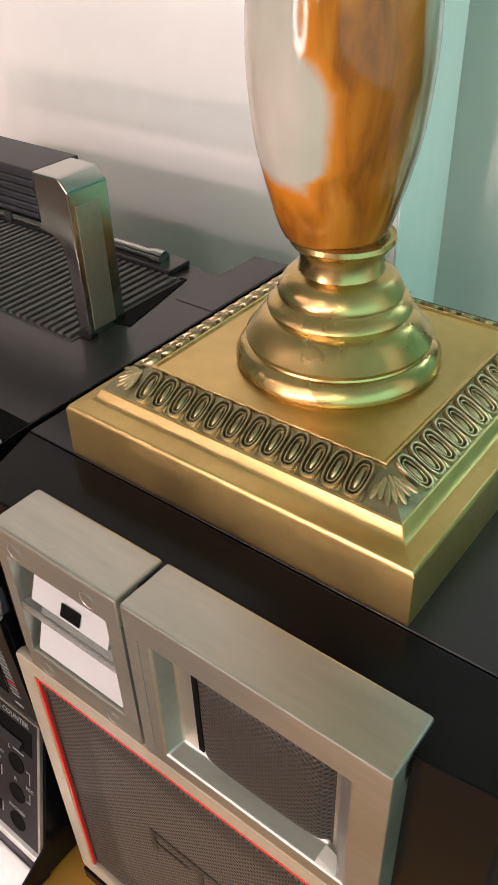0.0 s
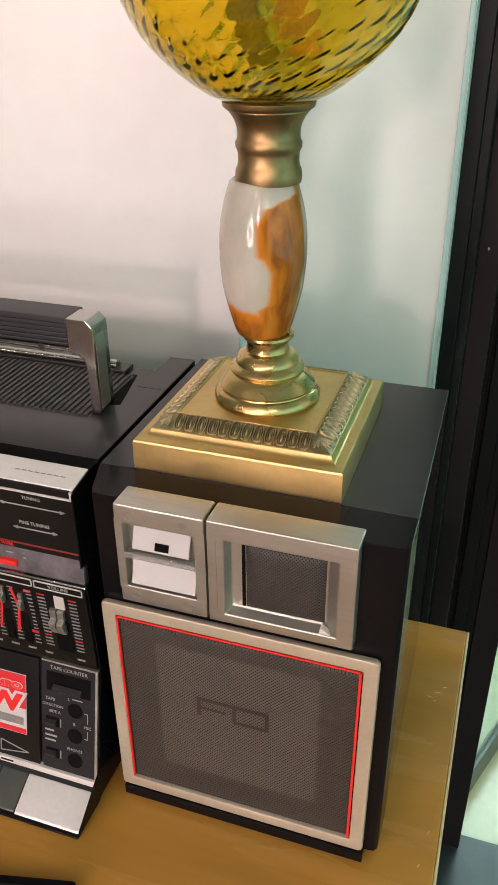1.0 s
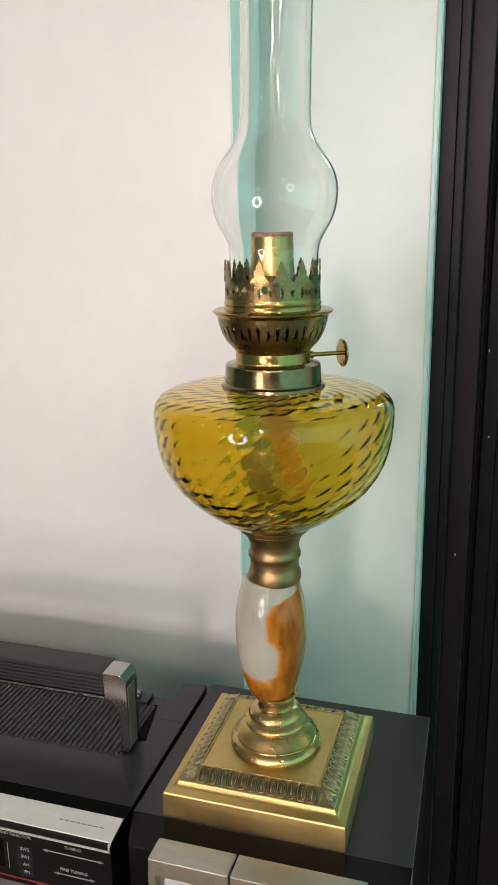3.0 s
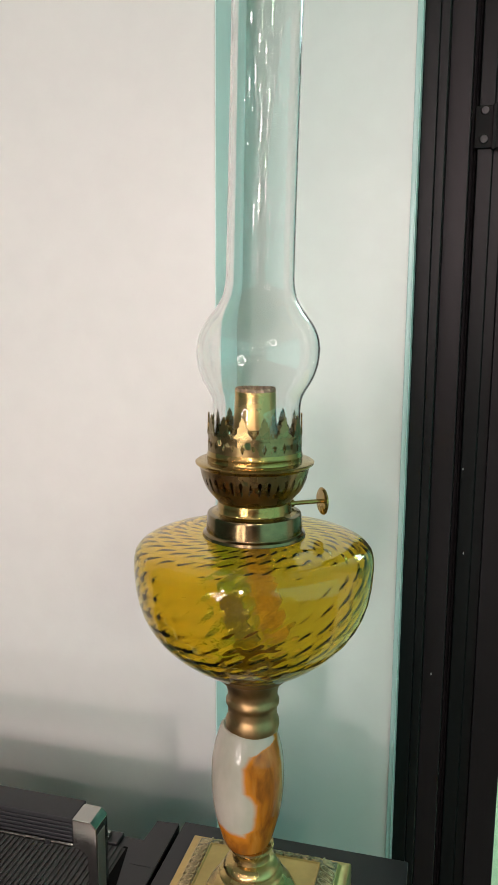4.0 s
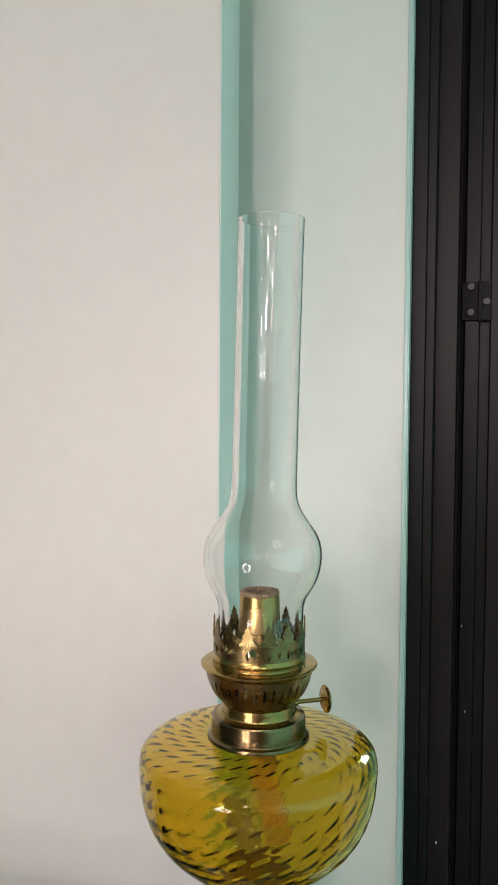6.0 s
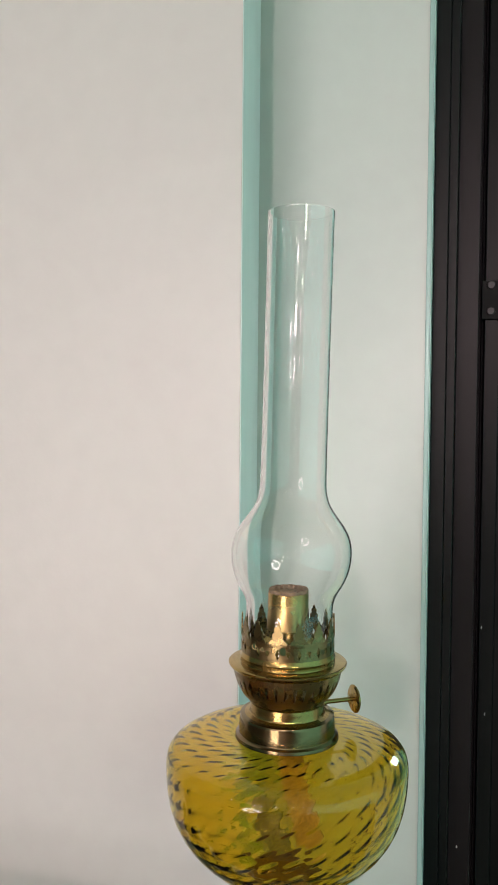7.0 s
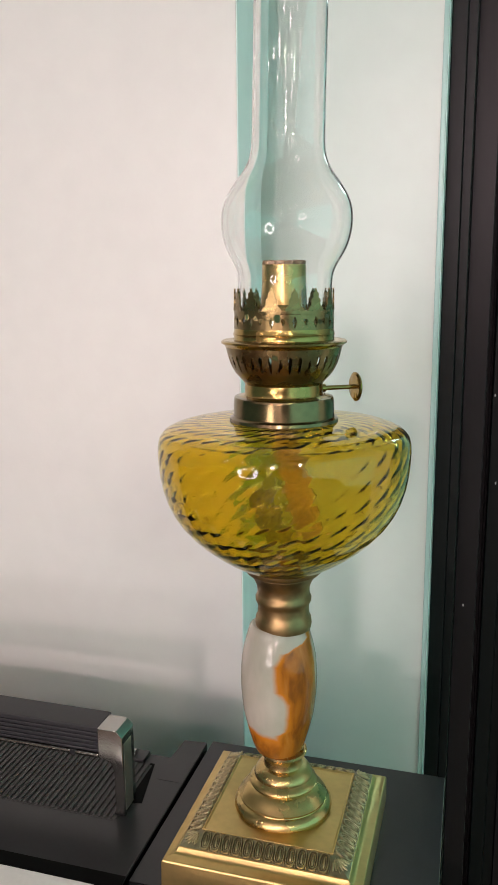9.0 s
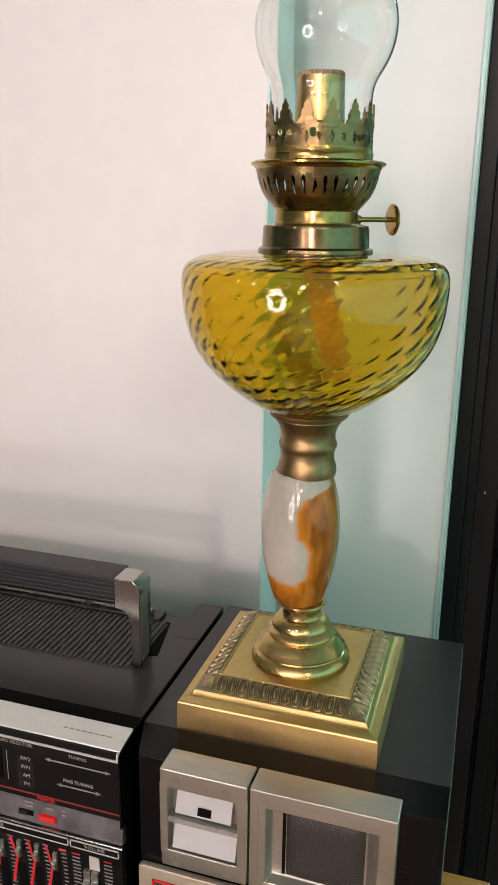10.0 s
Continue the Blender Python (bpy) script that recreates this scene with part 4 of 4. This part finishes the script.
for x in (-3.7, -1.2):
    for y in (-0.9, 0.8):
        part("foot", lathe([(TZ, 0.09), (TZ + 0.06, 0.10)], 20, x, y), RUBBER, deck)
# dished strip in front of the top, and the top's ribbed field
part("top_groove", box(XL, XR, -0.645, -0.525, -0.012, 0.003, 0.003), HOLE, deck, "dull black groove before the ledge")
field = part("ribbed_field", box(-3.85, -1.165, -0.06, 0.60, -0.01, 0.004, 0.003), RIBBED, deck, "charcoal ribbed top plate")
rib = box(-0.0125, 0.0125, -0.32, 0.32, -0.006, 0.010, 0.003, 1)
pieces("rib", rib, RIBBED, field, [Matrix.Translation((-1.20 - 0.0445 * k, 0.27, 0.006)) for k in range(58)])
part("handle_notch", prism([(-1.155, 0.135), (-1.06, 0.16), (-1.155, 0.62), (-1.19, 0.62), (-1.19, 0.135)], -0.01, 0.0035, "z"), HOLE, deck, "dark notch for the folded handle")
part("antenna", join(rod((-3.9, 0.655, 0.045), (-1.36, 0.655, 0.045), 0.026, 16), rod((-1.39, 0.655, 0.045), (-1.32, 0.655, 0.045), 0.036, 16)), CHROME, deck, "telescopic antenna folded down")
part("antenna_bed", box(-3.9, -1.24, 0.60, 0.74, 0.0, 0.03, 0.008), BLACK, deck)

handle = part("handle", join(
    prism([(-1.30, 0.634), (-1.162, 0.634), (-1.117, 0.588), (-1.117, 0.0), (-1.186, 0.0), (-1.186, 0.30), (-1.192, 0.345), (-1.212, 0.380), (-1.25, 0.403), (-1.30, 0.410)], 0.0, 0.195, "y", 0.008, 2),
    prism([(-3.80, 0.634), (-3.938, 0.634), (-3.983, 0.588), (-3.983, 0.0), (-3.914, 0.0), (-3.914, 0.30), (-3.908, 0.345), (-3.888, 0.380), (-3.85, 0.403), (-3.80, 0.410)], 0.0, 0.195, "y", 0.008, 2),
    box(-3.80, -1.30, 0.002, 0.05, 0.408, 0.440, 0.008)), CHROME, deck, "worn chrome carrying handle")
part("end_plate", box(-1.1172, -1.113, 0.025, 0.14, 0.03, 0.53, 0.003), ALU, handle)
part("grip", box(-3.80, -1.301, 0.012, 0.235, 0.442, 0.632, 0.01), GRIP, handle, "black ribbed grip")
for k in range(5):
    part("grip_rib", box(-3.80, -1.302, 0.001, 0.02, 0.454 + 0.031 * k, 0.473 + 0.031 * k, 0.006), GRIP, handle)
part("grip_joint", box(-1.515, -1.475, -0.003, 0.052, 0.404, 0.446, 0.003), BLACK, handle)
part("foot_pad", box(-1.192, -1.112, -0.006, 0.03, 0.0, 0.018, 0.004), RUBBER, handle)

# silver ledge and tuner panel
part("silver_ledge", prism([(-0.645, 0.006), (-0.83, -0.024), (-0.833, -0.034), (-0.645, -0.006)], XL, XR, "x", 0.003), SILVER, deck, "bright silver top ledge")
part("ledge_bars", join(*[box(-1.28 + 0.042 * k, -1.25 + 0.042 * k, -0.7485, -0.742, -0.0105, -0.0085) for k in range(8)]), DIM, deck, "faint lettering worn to bars")
tuner = part("tuner_panel", prism([(-0.842, -0.034), (-0.848, -0.09), (-0.842, -0.512), (-0.80, -0.515), (-0.80, -0.034)], XL, XR - 0.006, "x", 0.003), PANEL, deck, "black tuner panel with white print")
part("chrome_outline", join(box(XL, XR, -0.855, -0.845, -0.092, -0.078, 0.002), box(XR - 0.014, XR, -0.855, -0.835, -0.09, -0.030, 0.002)), SILVER, tuner)
part("red_stripe", join(box(XL, XR - 0.008, -0.8465, -0.842, -0.474, -0.462, 0.001)), DARKRED, tuner, "dark red stripe")
YT = -0.8475
ink = [words("BAND SELECTOR", -1.575, YT, -0.116, 0.034), words("TUNING", -1.136, YT, -0.128, 0.032), words("FINE TUNING", -1.141, YT, -0.308, 0.033)]
for k, band in enumerate(("SW2", "SW1", "AM", "FM")):
    ink.append(words(band, -1.50, YT, -0.218 - 0.061 * k, 0.034))
for xa, xb, z in ((-1.346, -0.934, -0.185), (-1.276, -1.004, -0.348)):
    ink += [box(xa, xb, YT - 0.001, YT + 0.001, z - 0.004, z + 0.004), prism([(xa - 0.015, z), (xa + 0.02, z + 0.013), (xa + 0.02, z - 0.013)], YT - 0.001, YT + 0.001, "y"),
            prism([(xb + 0.015, z), (xb - 0.02, z - 0.013), (xb - 0.02, z + 0.013)], YT - 0.001, YT + 0.001, "y")]
ink.append(box(-1.634, -1.630, YT - 0.001, YT + 0.001, -0.40, -0.19))
part("print", join(*ink), INK, tuner, "white printed words and arrows")
part("band_slot", box(-1.79, -1.665, -0.849, -0.845, -0.40, -0.17, 0.002), HOLE, tuner)
part("band_knob", box(-1.755, -1.695, -0.885, -0.845, -0.25, -0.19, 0.008), CHAR, tuner)
for k in range(4):
    part("band_window", box(-1.56, -1.45, -0.8465, -0.843, -0.248 - 0.061 * k, -0.200 - 0.061 * k, 0.001), CHAR, tuner)
part("tuning_window", box(-3.9, -1.85, -0.8485, -0.843, -0.42, -0.12, 0.002), GLOSS, tuner)

# grey switch strip
strip = part("switch_strip", prism([(-0.800, -0.515), (-0.826, -0.712), (-0.79, -0.712), (-0.79, -0.515)], XL, XR - 0.01, "x", 0.002), GUN, deck, "grey metallic switch strip")
part("red_button", prism([(-0.806, -0.625), (-0.838, -0.632), (-0.840, -0.668), (-0.815, -0.678)], -1.444, -1.326, "x", 0.005), RED, strip, "red power button")
part("switch_slot", prism([(-0.812, -0.634), (-0.819, -0.628), (-0.824, -0.662), (-0.814, -0.665)], -1.595, -1.49, "x"), HOLE, strip)
part("switch_knob", prism([(-0.812, -0.626), (-0.836, -0.632), (-0.838, -0.655), (-0.814, -0.66)], -1.59, -1.525, "x", 0.004), CHAR, strip)
part("switch_slot", prism([(-0.812, -0.634), (-0.819, -0.628), (-0.824, -0.662), (-0.814, -0.665)], -1.93, -1.80, "x"), HOLE, strip)
part("strip_print", join(words("POWER", -1.374, -0.843, -0.492, 0.036)), RED, strip, "small red word")
for x, w, z in ((-1.55, 0.06, -0.572), (-1.55, 0.06, -0.60), (-1.40, 0.05, -0.585), (-1.285, 0.02, -0.575), (-1.285, 0.02, -0.61), (-1.86, 0.03, -0.58)):
    part("strip_mark", box(x, x + w, -0.818, -0.812, z, z + 0.010), INK, strip)
part("chrome_edge", prism([(-0.828, -0.705), (-0.846, -0.712), (-0.850, -0.722), (-0.83, -0.722)], XL, XR, "x", 0.002), CHROME, deck, "thin chrome edge")

# equaliser and volume sliders
eq = part("equaliser_panel", prism([(-0.846, -0.722), (-0.848, -0.80), (-0.822, -1.40), (-0.79, -1.40), (-0.79, -0.722)], XL, XR - 0.004, "x", 0.003), PANEL, deck, "black equaliser panel")


def ye(z):
    return -0.848 + 0.026 * (-0.80 - z) / 0.60 if z < -0.80 else -0.847


def mark(xa, xb, za, zb, out=0.003):
    z = (za + zb) / 2
    return box(xa, xb, ye(z) - out, ye(z) + 0.002, za, zb)


part("outline", join(mark(XL, -1.232, -0.744, -0.734), mark(XL, -1.232, -0.792, -0.784), mark(-1.240, -1.232, -0.792, -0.734), mark(-1.222, -0.884, -0.744, -0.734),
                     mark(-1.222, -0.884, -0.792, -0.784), mark(-1.222, -1.214, -0.792, -0.734), mark(-0.892, -0.884, -0.792, -0.734)), SILVER, eq, "silver outline of the slider captions")
part("caption", words("VOLUME", -1.05, -0.8505, -0.764, 0.036), INK, eq)
part("caption", words("EQUALIZER", -1.79, -0.8505, -0.764, 0.036), INK, eq)
ticks, reds, zigs = [], [], []
KNOB_Z = (-0.93, -0.90, -0.905, -0.94, -0.98, -1.04, -1.0, -0.95, -0.93, -0.92)
slots, knobs = [], []
for k in range(10):
    x = -1.335 - 0.1285 * k
    slots.append(mark(x - 0.026, x + 0.026, -1.285, -0.825, 0.001))
    knobs.append((x, KNOB_Z[k]))
    for j in range(15):
        z = -0.835 - 0.0315 * j
        xa = x + 0.040 + 0.014 * abs(math.sin(j * 0.22))
        ticks.append(mark(xa, x + 0.082, z - 0.004, z + 0.004))
    zig = [(x - 0.066, -0.832), (x - 0.024, -0.985), (x - 0.040, -1.06), (x - 0.066, -1.20)]
    zigs.append([])
    for (xa, za), (xb, zb) in zip(zig, zig[1:]):
        zigs[-1].append(prism([(xa - 0.009, za), (xa + 0.009, za), (xb + 0.009, zb), (xb - 0.009, zb)], ye(za) - 0.003, ye(zb) + 0.004, "y"))
for xa in (-1.212, -0.992):
    for j in range(16):
        z = -0.838 - 0.0285 * j
        (reds if j in (0, 12) else ticks).append(mark(xa, xa + 0.055, z - 0.0045, z + 0.0045))
for z in (-0.838, -1.18):
    reds.append(mark(-1.305, -1.255, z - 0.010, z + 0.010))
part("scale", join(*ticks), DIM, eq, "grey slider scale")
for b in zigs:
    part("red_zigzag", join(*b), REDPRINT, eq, "red zigzag slider scale")
for b in reds:
    part("red_mark", b, REDPRINT, eq)
for b in slots:
    part("slider_slot", b, HOLE, eq)
for x, z in knobs:
    part("slider_knob", prism([(ye(z) - 0.002, z + 0.062), (ye(z) - 0.022, z + 0.055), (ye(z) - 0.020, z + 0.012), (ye(z) - 0.042, z), (ye(z) - 0.038, z - 0.032), (ye(z) - 0.024, z - 0.062), (ye(z) - 0.002, z - 0.066)], x - 0.013, x + 0.017, "x", 0.003), ALU, eq, "silver slider knob")
part("label_bars", join(*[mark(-1.36 - 0.1285 * k, -1.30 - 0.1285 * k, -1.345, -1.330) for k in range(10)], mark(-1.235, -1.18, -1.352, -1.338), mark(-1.0, -0.945, -1.352, -1.338)), DIM, eq)
part("volume_slot", mark(-1.120, -1.012, -1.285, -0.822, 0.001), HOLE, eq)
part("volume_bar", join(mark(-1.092, -1.022, -0.925, -0.825, 0.004), mark(-1.08, -1.018, -1.25, -1.10, 0.004)), SILVER, eq)
for x, dz in ((-1.108, 0.0), (-1.055, 0.0)):
    z = -1.03 + dz
    part("volume_knob", prism([(ye(z) - 0.003, z + 0.100), (ye(z) - 0.03, z + 0.095), (ye(z) - 0.026, z + 0.03), (ye(z) - 0.055, z + 0.012), (ye(z) - 0.05, z - 0.035), (ye(z) - 0.028, z - 0.085), (ye(z) - 0.003, z - 0.095)], x - 0.022, x + 0.024, "x", 0.005), ALU, eq, "silver volume slider")

# cassette door with the printed card, and the counter plate
SL = math.degrees(math.atan2(0.18, 0.765))


def yd(z):
    return -0.81 - 0.18 * (-1.415 - z) / 0.765


def slab(xa, xb, za, zb, out, r=0.0):
    """A plate on the sloping lower front, standing proud by out."""
    return prism([(yd(za) + 0.003, za), (yd(za) - out, za), (yd(zb) - out, zb), (yd(zb) + 0.003, zb)], xa, xb, "x", r)


doorp = part("cassette_door", slab(-2.55, -1.300, -2.235, -1.43, 0.016, 0.004), PANEL, deck, "black cassette door with a printed card")
part("card", slab(-2.30, -1.397, -2.03, -1.575, 0.020, 0.001), PAPER, doorp, "red, white and grey printed card")
part("card_red", slab(-2.30, -1.399, -1.83, -1.578, 0.0215), REDPRINT, doorp)
part("card_red", slab(-2.30, -1.399, -2.025, -1.985, 0.0215), REDPRINT, doorp)
part("card_grey", slab(-2.30, -1.42, -1.96, -1.90, 0.0212), SMOKE, doorp)


def figures(out, bold):
    return join(words("W", -1.565, yd(-1.80) - out, -1.80, 0.185, SL, depth=0.001, stretch=1.35, bold=0.010 + bold), words("0", -1.86, yd(-1.75) - out, -1.75, 0.40, SL, depth=0.001, stretch=1.2, bold=0.014 + bold),
                words("PMPO", -1.555, yd(-1.665) - out, -1.665, 0.062, SL, depth=0.001, stretch=1.6, bold=0.003 + 0.25 * bold))


part("card_halo", figures(0.0225, 0.016), PAPER, doorp, "white outline of the figures")
part("card_print", figures(0.0245, 0.0), RED, doorp, "red figure 0, letter W and small word")
part("door_word", join(words("REVERSE", -1.655, yd(-2.165) - 0.0175, -2.165, 0.105, SL, "RIGHT", 0.001, 0.95)), INK, doorp, "white printed word")


def tri(xa, xb, za, zb, w):
    out = []
    for (p, q), (s, t) in (((xa, za), (xa, zb)), ((xa, za), (xb, (za + zb) / 2 - 0.01)), ((xa, zb), (xb, (za + zb) / 2 - 0.01))):
        out.append(moved(rod((p, yd(q) - 0.0175, q), (s, yd(t) - 0.0175, t), w, 6), Matrix.Identity(4)))
    return out


part("door_arrow", join(*tri(-1.605, -1.385, -2.115, -2.20, 0.004)), INK, doorp, "white outlined arrow")
plate = part("counter_plate", slab(-1.275, XR - 0.006, -2.235, -1.425, 0.014, 0.004), CHAR, deck, "charcoal plate with counter and sockets")
part("plate_edge", join(slab(XR - 0.020, XR - 0.002, -2.235, -1.425, 0.017, 0.002), slab(-1.275, XR, -1.428, -1.416, 0.018)), ALU, plate)
part("counter_window", slab(-1.243, -0.915, -1.640, -1.495, 0.0155, 0.003), HOLE, plate)
part("counter_lip", prism([(yd(-1.60) - 0.016, -1.575), (yd(-1.60) - 0.045, -1.60), (yd(-1.6) - 0.04, -1.625), (yd(-1.6) - 0.01, -1.635)], -1.19, -0.975, "x", 0.005), CHAR, plate)
for z in (-1.748, -1.938, -2.127):
    part("socket", moved(lathe([(-0.004, 0.056), (0.006, 0.056), (0.0065, 0.050), (0.0045, 0.047), (0.004, 0.012)], 28), Matrix.Translation((-1.029, yd(z) - 0.010, z)) @ Matrix.Rotation(radians(90 - SL), 4, "X")), HOLE, plate, "black round socket")
for z in (-1.870, -2.11):
    part("lever_slot", slab(-1.252, -1.148, z - 0.036, z + 0.036, 0.0155, 0.002), HOLE, plate)
    part("lever", prism([(yd(z) - 0.012, z + 0.022), (yd(z) - 0.040, z + 0.008), (yd(z) - 0.04, z - 0.012), (yd(z) - 0.012, z - 0.025)], -1.245, -1.165, "x", 0.005), CHAR, plate)
lines = [words("TAPE COUNTER", -1.075, yd(-1.465) - 0.0165, -1.465, 0.038, SL, depth=0.001), words("TAPE", -1.215, yd(-1.70) - 0.0165, -1.70, 0.032, SL, depth=0.001),
         words("DIRECTION", -1.195, yd(-1.745) - 0.0165, -1.745, 0.030, SL, depth=0.001), words("SIDE A", -1.18, yd(-1.79) - 0.0165, -1.79, 0.030, SL, depth=0.001),
         words("L", -1.075, yd(-1.672) - 0.0165, -1.672, 0.032, SL, depth=0.001), words("R", -1.035, yd(-1.848) - 0.0165, -1.848, 0.032, SL, depth=0.001),
         words("MIC", -0.935, yd(-1.85) - 0.0165, -1.85, 0.030, SL, depth=0.001), words("PHONES", -1.03, yd(-2.045) - 0.0165, -2.045, 0.030, SL, depth=0.001),
         slab(-1.05, -0.975, -1.668, -1.662, 0.016), slab(-0.938, -0.934, -1.82, -1.75, 0.016), slab(-0.938, -0.934, -1.94, -1.88, 0.016), slab(-0.96, -0.934, -1.752, -1.747, 0.016), slab(-0.96, -0.934, -1.943, -1.938, 0.016),
         slab(-1.255, -1.19, -1.945, -1.932, 0.016), slab(-1.255, -1.165, -1.985, -1.972, 0.016), slab(-1.255, -1.175, -2.02, -2.008, 0.016), slab(-1.14, -1.134, -1.90, -1.84, 0.016), slab(-1.14, -1.134, -2.14, -2.08, 0.016)]
part("plate_print", join(*lines), INK, plate, "white printed words")

# piano keys
part("key_rail", prism([(-0.99, -2.232), (-1.035, -2.236), (-1.045, -2.275), (-1.0, -2.285)], XL, XR - 0.002, "x", 0.004), SILVER, deck, "silver rail over the keys")
part("key_captions", join(*[box(-1.60 - 0.21 * k, -1.50 - 0.21 * k, -1.042, -1.036, -2.268, -2.25) for k in range(6)]), RUBBER, deck)
keybed = part("key_bed", prism([(-1.05, -2.30), (-1.32, -2.43), (-1.32, TZ + 0.005), (-1.0, TZ + 0.005), (-1.0, -2.30)], XL, XR - 0.002, "x", 0.006), GLOSS, deck)
keyprof = [(-1.070, -2.284), (-1.088, -2.290), (-1.285, -2.400), (-1.300, -2.418), (-1.292, -2.432), (-1.07, -2.31)]
part("end_key", prism(keyprof, -1.357, XR - 0.010, "x", 0.006), SILVER, keybed, "plain bright silver end key")
for k in range(9):
    part("piano_key", prism([(y + 0.003, z - 0.004) for y, z in keyprof], -1.365 - 0.215 * k - 0.205, -1.365 - 0.215 * k, "x", 0.008), KEYGREY, keybed, "dark grey transport key")

# dark flat case lying at the table's front
case = thing("flat_case", "flat black case with a few pale marks on the table", "case", (-1.4, -2.0, TZ))
spin = Matrix.Translation((-0.71, -1.60, 0)) @ Matrix.Rotation(radians(13), 4, "Z")
part("shell", moved(box(-2.6, 0, -1.1, 0, TZ, TZ + 0.08, 0.02), spin), GLOSS, case)
part("mark", moved(box(-0.75, -0.25, -0.075, -0.06, TZ + 0.0785, TZ + 0.082), spin), CHAR, case)
